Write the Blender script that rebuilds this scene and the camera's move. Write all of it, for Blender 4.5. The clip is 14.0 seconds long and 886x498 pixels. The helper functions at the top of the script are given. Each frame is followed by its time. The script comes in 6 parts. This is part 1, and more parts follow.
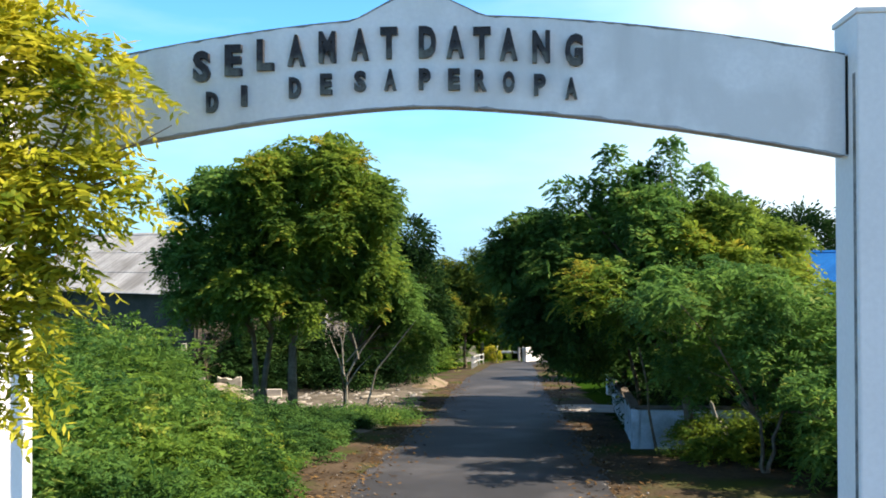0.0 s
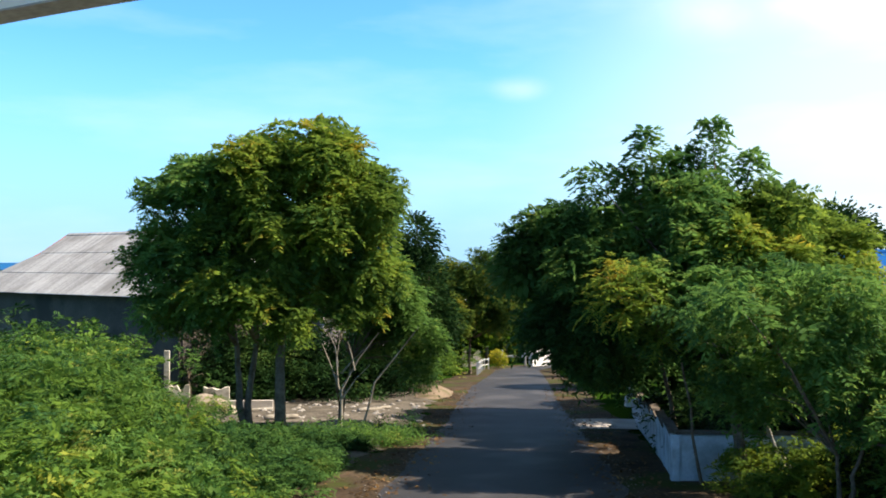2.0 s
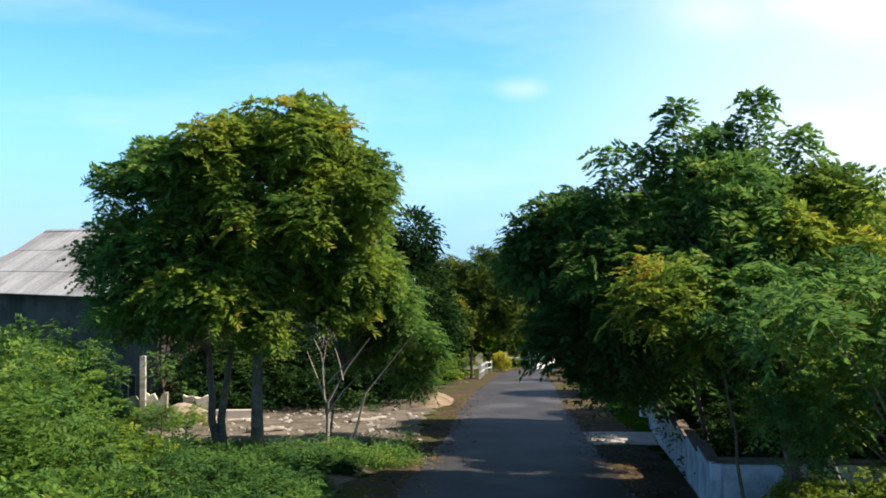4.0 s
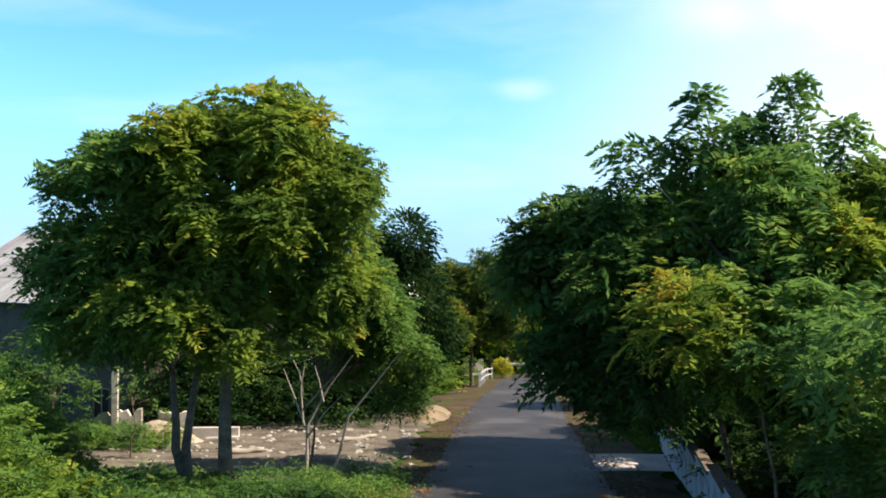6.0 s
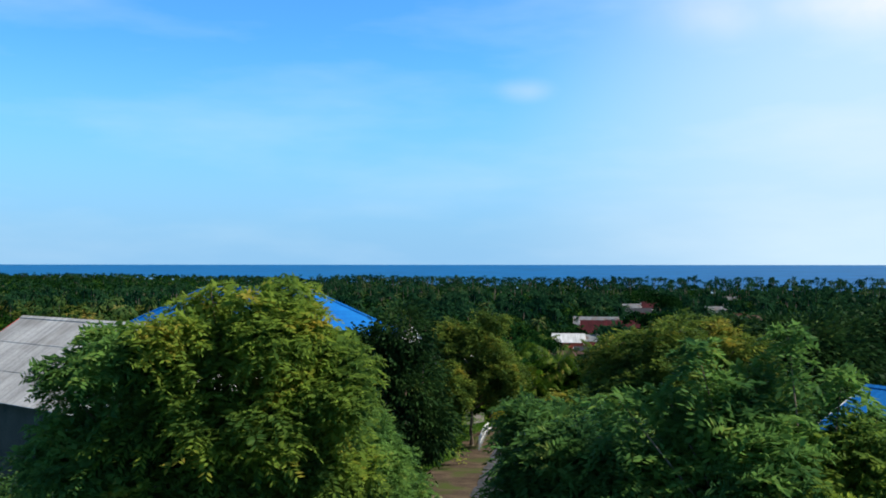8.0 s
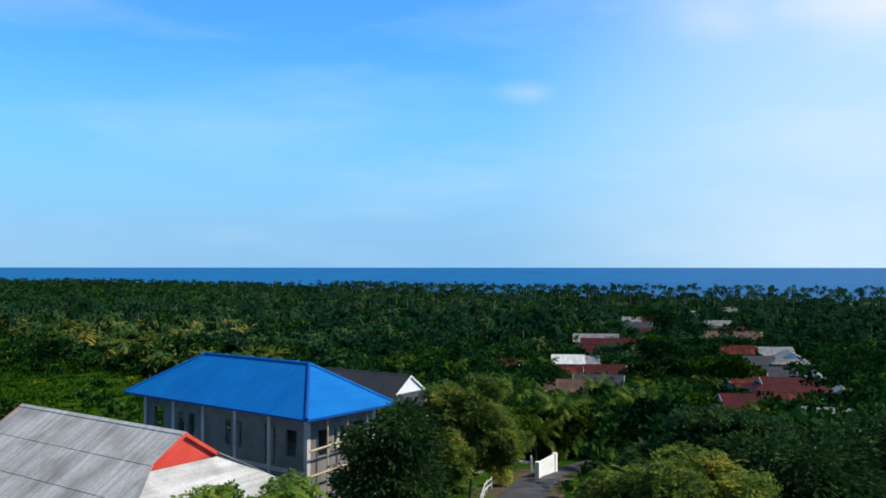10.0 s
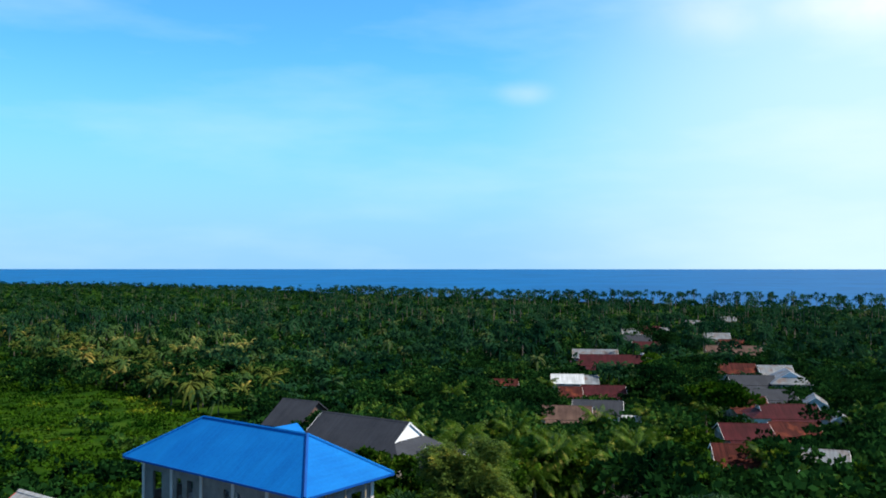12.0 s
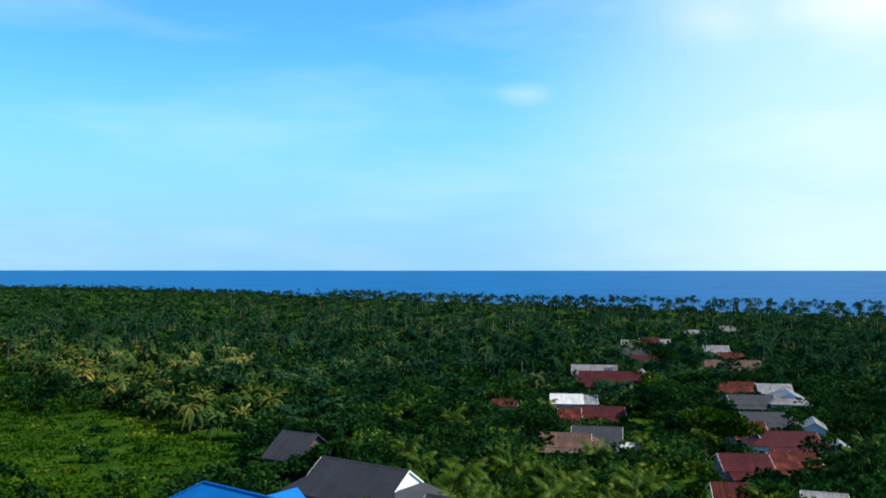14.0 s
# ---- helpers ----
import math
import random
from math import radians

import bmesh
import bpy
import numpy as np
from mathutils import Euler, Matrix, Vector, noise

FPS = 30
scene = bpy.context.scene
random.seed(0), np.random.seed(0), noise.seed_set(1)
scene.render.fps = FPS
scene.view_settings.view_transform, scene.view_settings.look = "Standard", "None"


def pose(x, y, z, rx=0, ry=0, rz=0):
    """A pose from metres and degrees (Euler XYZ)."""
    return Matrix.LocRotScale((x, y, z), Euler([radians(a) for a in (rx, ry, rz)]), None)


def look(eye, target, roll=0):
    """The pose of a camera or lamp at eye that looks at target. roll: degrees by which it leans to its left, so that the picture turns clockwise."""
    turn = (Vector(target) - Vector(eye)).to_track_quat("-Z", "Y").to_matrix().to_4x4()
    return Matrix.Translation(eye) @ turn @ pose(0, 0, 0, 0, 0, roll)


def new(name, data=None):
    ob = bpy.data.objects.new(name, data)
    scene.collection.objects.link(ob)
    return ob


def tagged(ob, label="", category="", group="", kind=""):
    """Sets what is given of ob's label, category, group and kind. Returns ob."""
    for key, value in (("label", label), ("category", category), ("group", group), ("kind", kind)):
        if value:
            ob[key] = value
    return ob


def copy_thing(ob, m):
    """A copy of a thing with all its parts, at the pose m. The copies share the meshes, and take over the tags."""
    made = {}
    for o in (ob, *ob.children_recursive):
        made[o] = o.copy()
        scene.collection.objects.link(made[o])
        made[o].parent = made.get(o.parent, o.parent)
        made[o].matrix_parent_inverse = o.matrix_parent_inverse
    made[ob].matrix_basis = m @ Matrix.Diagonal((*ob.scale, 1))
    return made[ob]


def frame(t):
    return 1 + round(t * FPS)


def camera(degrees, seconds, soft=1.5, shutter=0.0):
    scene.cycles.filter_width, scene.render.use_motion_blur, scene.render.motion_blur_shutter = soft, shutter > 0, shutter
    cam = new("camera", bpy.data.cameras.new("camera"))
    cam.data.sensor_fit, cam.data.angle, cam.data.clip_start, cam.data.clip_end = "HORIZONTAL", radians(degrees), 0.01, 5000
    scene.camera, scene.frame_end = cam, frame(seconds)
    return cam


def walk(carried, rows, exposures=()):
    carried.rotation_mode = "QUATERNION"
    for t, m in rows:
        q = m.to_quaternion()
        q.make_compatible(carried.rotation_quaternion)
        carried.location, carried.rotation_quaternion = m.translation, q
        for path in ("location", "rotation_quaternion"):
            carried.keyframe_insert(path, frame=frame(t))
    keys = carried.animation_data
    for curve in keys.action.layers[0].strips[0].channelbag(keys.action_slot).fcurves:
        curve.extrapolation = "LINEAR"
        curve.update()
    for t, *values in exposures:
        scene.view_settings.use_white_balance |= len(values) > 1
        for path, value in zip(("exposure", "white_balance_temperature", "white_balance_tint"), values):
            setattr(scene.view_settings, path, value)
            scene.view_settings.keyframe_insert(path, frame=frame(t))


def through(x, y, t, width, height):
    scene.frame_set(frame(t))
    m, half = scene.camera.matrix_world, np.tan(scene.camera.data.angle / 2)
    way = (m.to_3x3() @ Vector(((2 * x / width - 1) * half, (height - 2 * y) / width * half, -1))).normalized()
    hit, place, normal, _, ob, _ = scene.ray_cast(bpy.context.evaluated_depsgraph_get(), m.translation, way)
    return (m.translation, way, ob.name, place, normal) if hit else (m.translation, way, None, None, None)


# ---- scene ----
cam = camera(54.2, 14.0, soft=1.8)
PATH = [
    (0.0, -0.000, 0.000, 3.035, -0.374, 0.792, -0.074),
    (0.5, -0.025, 0.782, 3.055, -0.354, 0.784, -0.066),
    (1.0, -0.068, 1.531, 3.060, -0.328, 0.819, -0.077),
    (1.5, -0.088, 2.249, 3.042, -0.283, 0.856, -0.051),
    (2.0, -0.092, 3.022, 3.006, -0.225, 0.867, -0.029),
    (2.5, -0.080, 3.750, 2.974, -0.181, 0.842, -0.038),
    (3.0, -0.060, 4.366, 2.939, -0.147, 0.840, -0.019),
    (5.5, 0.211, 7.856, 2.954, 0.047, 0.858, 0.008),
    (6.0, 0.288, 8.170, 3.142, 0.083, 0.877, 0.011),
    (6.5, 0.337, 8.281, 3.800, 0.121, 0.858, 0.030),
    (7.0, 0.337, 8.272, 4.802, 0.139, 0.918, 0.025),
    (7.5, 0.347, 8.230, 5.989, 0.156, 0.930, 0.044),
    (8.0, 0.395, 8.136, 7.245, 0.191, 0.973, 0.042),
    (8.5, 0.416, 8.007, 8.409, 0.212, 1.011, 0.058),
    (9.0, 0.421, 8.014, 9.506, 0.200, 1.061, 0.043),
    (11.5, 0.502, 7.994, 14.725, 0.162, 1.140, 0.024),
    (12.0, 0.518, 7.955, 15.829, 0.150, 1.165, 0.021),
    (12.5, 0.483, 7.930, 16.901, 0.139, 1.172, 0.012),
    (13.0, 0.459, 7.915, 18.061, 0.112, 1.178, 0.008),
    (13.5, 0.458, 7.870, 19.149, 0.098, 1.182, 0.015),
    (14.0, 0.451, 7.792, 20.219, 0.082, 1.200, 0.021),
]
walk(cam, [(t, pose(x, y, z, 90 + pitch, -roll, yaw)) for t, x, y, z, yaw, pitch, roll in PATH],
     [(0.0, 1.13, 7400, 14), (1.0, 1.12, 7400, 14), (2.0, 0.98, 7300, 14), (3.0, 0.89, 7300, 14), (6.0, 1.02, 7500, 16), (7.0, 0.68, 7100, 13), (7.5, 0.54, 6800, 11), (8.0, 0.41, 6600, 10), (8.5, 0.32, 6600, 10), (9.0, 0.21, 6400, 10), (11.5, 0.58, 6450, 10), (14.0, 0.62, 6450, 10)])

# ---- light ----
SUN_TO = Vector((0.995, -0.10, 0.0)).normalized() * math.cos(radians(48)) + Vector((0, 0, math.sin(radians(48))))
world = bpy.data.worlds.new("world")
scene.world = world
world.use_nodes = True
wt = world.node_tree
wn, wl = wt.nodes, wt.links
sky = wn.new("ShaderNodeTexSky")
sky.sky_type, sky.sun_disc = "NISHITA", False
sky.sun_elevation = radians(48)
sky.sun_rotation = math.atan2(SUN_TO.x, SUN_TO.y)
sky.air_density, sky.dust_density, sky.ozone_density, sky.altitude = 1.0, 0.2, 4.0, 0
back = wn["Background"]
back.inputs["Strength"].default_value = 0.095
# thin high cloud, thicker towards the sun
direction = wn.new("ShaderNodeTexCoord")
stretch = wn.new("ShaderNodeMapping")
stretch.inputs["Scale"].default_value = (2.2, 2.2, 9.0)
cloud_noise = wn.new("ShaderNodeTexNoise")
cloud_noise.inputs["Scale"].default_value, cloud_noise.inputs["Detail"].default_value = 1.6, 6
cloud_ramp = wn.new("ShaderNodeMapRange")
cloud_ramp.inputs["From Min"].default_value, cloud_ramp.inputs["From Max"].default_value = 0.48, 0.80
cloud_ramp.inputs["To Max"].default_value = 0.32
wl.new(direction.outputs["Generated"], stretch.inputs["Vector"])
wl.new(stretch.outputs["Vector"], cloud_noise.inputs["Vector"])
wl.new(cloud_noise.outputs["Fac"], cloud_ramp.inputs["Value"])
glare_dot = wn.new("ShaderNodeVectorMath")
glare_dot.operation = "DOT_PRODUCT"
glare_dot.inputs[1].default_value = Vector((0.62, 0.78, 0.06)).normalized()
wl.new(direction.outputs["Generated"], glare_dot.inputs[0])
veil = wn.new("ShaderNodeMapRange")
veil.interpolation_type = "SMOOTHSTEP"
veil.inputs["From Min"].default_value, veil.inputs["From Max"].default_value = 0.79, 1.02
veil.inputs["To Max"].default_value = 0.92
wl.new(glare_dot.outputs["Value"], veil.inputs["Value"])
add = wn.new("ShaderNodeMath")
add.operation, add.use_clamp = "ADD", True
wl.new(cloud_ramp.outputs["Result"], add.inputs[0])
wl.new(veil.outputs["Result"], add.inputs[1])
total = None
# two single clouds: a bright one high on the right, a small wisp ahead
for centre, squash, radius, amount in (((0.43, 0.87, 0.265), (1.0, 1.0, 2.2), 0.11, 0.75), ((0.090, 0.976, 0.196), (1.0, 1.0, 2.4), 0.045, 0.22), ((0.30, 0.92, 0.27), (1.0, 1.0, 2.5), 0.12, 0.30)):
    rel = wn.new("ShaderNodeVectorMath")
    rel.operation = "SUBTRACT"
    rel.inputs[1].default_value = centre
    wl.new(direction.outputs["Generated"], rel.inputs[0])
    scaled = wn.new("ShaderNodeVectorMath")
    scaled.operation = "MULTIPLY"
    scaled.inputs[1].default_value = squash
    wl.new(rel.outputs["Vector"], scaled.inputs[0])
    dist = wn.new("ShaderNodeVectorMath")
    dist.operation = "LENGTH"
    wl.new(scaled.outputs["Vector"], dist.inputs[0])
    puff = wn.new("ShaderNodeMapRange")
    puff.interpolation_type = "SMOOTHSTEP"
    puff.inputs["From Min"].default_value, puff.inputs["From Max"].default_value = 0.0, radius
    puff.inputs["To Min"].default_value, puff.inputs["To Max"].default_value = amount, 0.0
    wl.new(dist.outputs["Value"], puff.inputs["Value"])
    ragged = wn.new("ShaderNodeMath")
    ragged.operation = "MULTIPLY"
    wl.new(puff.outputs["Result"], ragged.inputs[0])
    wisp = wn.new("ShaderNodeTexNoise")
    wisp.inputs["Scale"].default_value, wisp.inputs["Detail"].default_value = 14.0, 5
    wl.new(direction.outputs["Generated"], wisp.inputs["Vector"])
    gain = wn.new("ShaderNodeMapRange")
    gain.inputs["From Min"].default_value, gain.inputs["From Max"].default_value = 0.3, 0.65
    gain.inputs["To Min"].default_value, gain.inputs["To Max"].default_value = 0.45, 1.15
    wl.new(wisp.outputs["Fac"], gain.inputs["Value"])
    wl.new(gain.outputs["Result"], ragged.inputs[1])
    more = wn.new("ShaderNodeMath")
    more.operation, more.use_clamp = "ADD", True
    if total:
        wl.new(total, more.inputs[0])
    else:
        more.inputs[0].default_value = 0.0
    wl.new(ragged.outputs["Value"], more.inputs[1])
    total = more.outputs["Value"]
cloud_mix = wn.new("ShaderNodeMix")
cloud_mix.data_type = "RGBA"
cloud_mix.inputs["B"].default_value = (5.2, 6.9, 8.3, 1)
puff_mix = wn.new("ShaderNodeMix")
puff_mix.data_type = "RGBA"
puff_mix.inputs["B"].default_value = (7.8, 7.9, 8.0, 1)
wl.new(total, puff_mix.inputs["Factor"])
wl.new(cloud_mix.outputs["Result"], puff_mix.inputs["A"])
wl.new(add.outputs["Value"], cloud_mix.inputs["Factor"])
# humid tropical air: deep cyan above, pale blue haze above the sea
tint = wn.new("ShaderNodeMix")
tint.data_type, tint.blend_type = "RGBA", "MULTIPLY"
tint.inputs["Factor"].default_value = 1.0
wl.new(sky.outputs["Color"], tint.inputs["A"])
split = wn.new("ShaderNodeSeparateXYZ")
wl.new(direction.outputs["Generated"], split.inputs["Vector"])
high = wn.new("ShaderNodeMapRange")
high.interpolation_type = "SMOOTHSTEP"
high.inputs["From Min"].default_value, high.inputs["From Max"].default_value = 0.30, 0.75
wl.new(split.outputs["Z"], high.inputs["Value"])
zenith = wn.new("ShaderNodeMix")
zenith.data_type = "RGBA"
zenith.inputs["A"].default_value = (0.56, 1.34, 1.85, 1)
zenith.inputs["B"].default_value = (0.85, 0.74, 0.55, 1)
wl.new(high.outputs["Result"], zenith.inputs["Factor"])
wl.new(zenith.outputs["Result"], tint.inputs["B"])
low = wn.new("ShaderNodeMapRange")
low.interpolation_type = "SMOOTHSTEP"
low.inputs["From Min"].default_value, low.inputs["From Max"].default_value = 0.0, 0.26
low.inputs["To Min"].default_value, low.inputs["To Max"].default_value = 0.96, 0.0
wl.new(split.outputs["Z"], low.inputs["Value"])
haze = wn.new("ShaderNodeMix")
haze.data_type = "RGBA"
haze.inputs["B"].default_value = (2.35, 4.6, 7.2, 1)
wl.new(low.outputs["Result"], haze.inputs["Factor"])
wl.new(tint.outputs["Result"], haze.inputs["A"])
wl.new(haze.outputs["Result"], cloud_mix.inputs["A"])
wl.new(puff_mix.outputs["Result"], back.inputs["Color"])

sun = new("sun", bpy.data.lights.new("sun", "SUN"))
sun.data.energy, sun.data.angle, sun.data.color = 5.0, radians(0.6), (1.0, 0.93, 0.82)
sun.matrix_world = look(SUN_TO * 100, (0, 0, 0))

# ---- materials ----


def material(name, dark, light, scale=2.0, rough=0.8, bump=0.2, fine=25.0, metal=0.0, stain=None, stain_scale=0.6, bands=None, spec=0.3, streaks=0.25, drips=None, vary=0.0):
    """Two scales of variation between dark and light, optional stains and corrugation bands along local x (per metre)."""
    m = bpy.data.materials.new(name)
    m.use_nodes = True
    n, l = m.node_tree.nodes, m.node_tree.links
    p = n["Principled BSDF"]
    p.inputs["Roughness"].default_value, p.inputs["Metallic"].default_value = rough, metal
    p.inputs["Specular IOR Level"].default_value = spec
    co = n.new("ShaderNodeTexCoord")
    big, small = n.new("ShaderNodeTexNoise"), n.new("ShaderNodeTexNoise")
    for tex, s, d in ((big, scale, 4), (small, fine, 5)):
        tex.inputs["Scale"].default_value, tex.inputs["Detail"].default_value = s, d
        l.new(co.outputs["Object"], tex.inputs["Vector"])
    mean = n.new("ShaderNodeMath")
    mean.operation = "MULTIPLY_ADD"
    mean.inputs[1].default_value = 0.45
    half = n.new("ShaderNodeMath")
    half.operation = "MULTIPLY"
    half.inputs[1].default_value = 0.55
    l.new(big.outputs["Fac"], half.inputs[0])
    l.new(small.outputs["Fac"], mean.inputs[0])
    l.new(half.outputs["Value"], mean.inputs[2])
    ramp = n.new("ShaderNodeValToRGB")
    ramp.color_ramp.elements[0].position, ramp.color_ramp.elements[1].position = 0.36, 0.64
    ramp.color_ramp.elements[0].color, ramp.color_ramp.elements[1].color = (*dark, 1), (*light, 1)
    l.new(mean.outputs["Value"], ramp.inputs["Fac"])
    colour = ramp.outputs["Color"]
    if stain:
        blot = n.new("ShaderNodeTexNoise")
        blot.inputs["Scale"].default_value, blot.inputs["Detail"].default_value = stain_scale, 7
        shift = n.new("ShaderNodeMapping")
        shift.inputs["Location"].default_value = (3.1, 7.7, 1.3)
        l.new(co.outputs["Object"], shift.inputs["Vector"])
        l.new(shift.outputs["Vector"], blot.inputs["Vector"])
        cut = n.new("ShaderNodeMapRange")
        cut.inputs["From Min"].default_value, cut.inputs["From Max"].default_value = 0.50, 0.64
        l.new(blot.outputs["Fac"], cut.inputs["Value"])
        mix = n.new("ShaderNodeMix")
        mix.data_type = "RGBA"
        mix.inputs["B"].default_value = (*stain, 1)
        l.new(cut.outputs["Result"], mix.inputs["Factor"])
        l.new(colour, mix.inputs["A"])
        colour = mix.outputs["Result"]
    if bands:
        # weathering streaks that run down the sheets
        run = n.new("ShaderNodeMapping")
        run.inputs["Scale"].default_value = (3.5, 0.22, 0.22)
        l.new(co.outputs["Object"], run.inputs["Vector"])
        streak = n.new("ShaderNodeTexNoise")
        streak.inputs["Scale"].default_value, streak.inputs["Detail"].default_value = 1.0, 5
        l.new(run.outputs["Vector"], streak.inputs["Vector"])
        tone = n.new("ShaderNodeMapRange")
        tone.inputs["From Min"].default_value, tone.inputs["From Max"].default_value = 0.35, 0.65
        tone.inputs["To Min"].default_value, tone.inputs["To Max"].default_value = 1.0 - streaks, 1.0 + streaks * 0.6
        l.new(streak.outputs["Fac"], tone.inputs["Value"])
        wash = n.new("ShaderNodeVectorMath")
        wash.operation = "SCALE"
        l.new(colour, wash.inputs[0])
        l.new(tone.outputs["Result"], wash.inputs["Scale"])
        colour = wash.outputs["Vector"]
    if drips:
        # dirt that has run down from the upper edge
        fall = n.new("ShaderNodeMapping")
        fall.inputs["Scale"].default_value = (2.6, 2.6, 0.5)
        l.new(co.outputs["Object"], fall.inputs["Vector"])
        drip = n.new("ShaderNodeTexNoise")
        drip.inputs["Scale"].default_value, drip.inputs["Detail"].default_value = 1.0, 6
        l.new(fall.outputs["Vector"], drip.inputs["Vector"])
        amount = n.new("ShaderNodeMapRange")
        amount.inputs["From Min"].default_value, amount.inputs["From Max"].default_value = 0.54, 0.74
        amount.inputs["To Max"].default_value = 0.38
        l.new(drip.outputs["Fac"], amount.inputs["Value"])
        soil = n.new("ShaderNodeMix")
        soil.data_type = "RGBA"
        soil.inputs["B"].default_value = (*drips, 1)
        l.new(amount.outputs["Result"], soil.inputs["Factor"])
        l.new(colour, soil.inputs["A"])
        colour = soil.outputs["Result"]
    if vary:
        info = n.new("ShaderNodeObjectInfo")
        span = n.new("ShaderNodeMapRange")
        span.inputs["To Min"].default_value, span.inputs["To Max"].default_value = 1.0 - vary, 1.0 + vary
        l.new(info.outputs["Random"], span.inputs["Value"])
        own = n.new("ShaderNodeVectorMath")
        own.operation = "SCALE"
        l.new(colour, own.inputs[0])
        l.new(span.outputs["Result"], own.inputs["Scale"])
        colour = own.outputs["Vector"]
    l.new(colour, p.inputs["Base Color"])
    relief = n.new("ShaderNodeBump")
    relief.inputs["Strength"].default_value, relief.inputs["Distance"].default_value = bump, 0.02
    l.new(small.outputs["Fac"], relief.inputs["Height"])
    if bands:
        wave = n.new("ShaderNodeTexWave")
        wave.inputs["Scale"].default_value = bands * 2 * math.pi / 20
        wave.inputs["Distortion"].default_value = 0.0
        l.new(co.outputs["Object"], wave.inputs["Vector"])
        ribs = n.new("ShaderNodeBump")
        ribs.inputs["Strength"].default_value, ribs.inputs["Distance"].default_value = 0.3, 0.025
        l.new(wave.outputs["Fac"], ribs.inputs["Height"])
        l.new(relief.outputs["Normal"], ribs.inputs["Normal"])
        l.new(ribs.outputs["Normal"], p.inputs["Normal"])
    else:
        l.new(relief.outputs["Normal"], p.inputs["Normal"])
    return m


def leaf_material(name, dark, mid, tip, patch=0.5, through=0.35, tip_at=0.72, sheen=0.1):
    """Leaves: colour by island and by clump, part of the light passing through."""
    m = bpy.data.materials.new(name)
    m.use_nodes = True
    n, l = m.node_tree.nodes, m.node_tree.links
    p = n["Principled BSDF"]
    geo, co = n.new("ShaderNodeNewGeometry"), n.new("ShaderNodeTexCoord")
    clump = n.new("ShaderNodeTexNoise")
    clump.inputs["Scale"].default_value, clump.inputs["Detail"].default_value = patch, 3
    l.new(co.outputs["Object"], clump.inputs["Vector"])
    spread = n.new("ShaderNodeMapRange")
    spread.inputs["From Min"].default_value, spread.inputs["From Max"].default_value = 0.3, 0.7
    l.new(clump.outputs["Fac"], spread.inputs["Value"])
    mean = n.new("ShaderNodeMath")
    mean.operation = "MULTIPLY_ADD"
    mean.inputs[1].default_value = 0.22
    half = n.new("ShaderNodeMath")
    half.operation = "MULTIPLY"
    half.inputs[1].default_value = 0.78
    l.new(spread.outputs["Result"], half.inputs[0])
    l.new(geo.outputs["Random Per Island"], mean.inputs[0])
    l.new(half.outputs["Value"], mean.inputs[2])
    ramp = n.new("ShaderNodeValToRGB")
    e = ramp.color_ramp.elements
    e[0].position, e[0].color = 0.2, (*dark, 1)
    e[1].position, e[1].color = 0.95, (*tip, 1)
    k = e.new(tip_at)
    k.color = (*mid, 1)
    l.new(mean.outputs["Value"], ramp.inputs["Fac"])
    l.new(ramp.outputs["Color"], p.inputs["Base Color"])
    p.inputs["Roughness"].default_value = 0.5
    p.inputs["Specular IOR Level"].default_value = sheen
    tr = n.new("ShaderNodeBsdfTranslucent")
    l.new(ramp.outputs["Color"], tr.inputs["Color"])
    mix = n.new("ShaderNodeMixShader")
    mix.inputs["Fac"].default_value = through
    l.new(p.outputs["BSDF"], mix.inputs[1])
    l.new(tr.outputs["BSDF"], mix.inputs[2])
    l.new(mix.outputs["Shader"], n["Material Output"].inputs["Surface"])
    return m


LEAF_GREEN = leaf_material("leaf_green", (0.050, 0.130, 0.040), (0.150, 0.285, 0.062), (0.32, 0.34, 0.08), 0.9, 0.50, sheen=0.03)
LEAF_OLIVE = leaf_material("leaf_olive", (0.062, 0.132, 0.030), (0.205, 0.300, 0.044), (0.42, 0.32, 0.05), 0.75, 0.55, tip_at=0.70, sheen=0.03)
LEAF_SUNNY = leaf_material("leaf_sunny", (0.070, 0.142, 0.030), (0.235, 0.325, 0.046), (0.48, 0.37, 0.05), 0.7, 0.55, tip_at=0.70, sheen=0.03)
LEAF_BRONZE = leaf_material("leaf_bronze", (0.030, 0.070, 0.018), (0.125, 0.185, 0.030), (0.34, 0.28, 0.045), 0.7, 0.4, tip_at=0.70, sheen=0.03)
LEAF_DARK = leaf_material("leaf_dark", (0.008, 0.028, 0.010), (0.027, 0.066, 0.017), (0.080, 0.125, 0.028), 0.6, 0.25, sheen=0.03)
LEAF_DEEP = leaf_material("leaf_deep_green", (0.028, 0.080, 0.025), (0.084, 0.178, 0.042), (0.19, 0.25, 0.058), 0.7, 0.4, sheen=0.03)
LEAF_FRESH = leaf_material("leaf_fresh", (0.030, 0.086, 0.019), (0.140, 0.245, 0.038), (0.34, 0.35, 0.058), 0.5, 0.42, sheen=0.05)
LEAF_YELLOW = leaf_material("leaf_yellow", (0.10, 0.17, 0.015), (0.40, 0.40, 0.035), (0.66, 0.58, 0.07), 2.2, 0.45, tip_at=0.55)
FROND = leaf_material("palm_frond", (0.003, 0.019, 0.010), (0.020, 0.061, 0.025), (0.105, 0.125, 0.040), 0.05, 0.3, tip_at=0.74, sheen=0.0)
# lit copy of the palm frond: warm sunlight put into the colour
SUNLIT_FROND = leaf_material("sunlit_palm_frond", (0.010, 0.036, 0.012), (0.062, 0.112, 0.032), (0.30, 0.24, 0.070), 0.05, 0.3, tip_at=0.74, sheen=0.0)
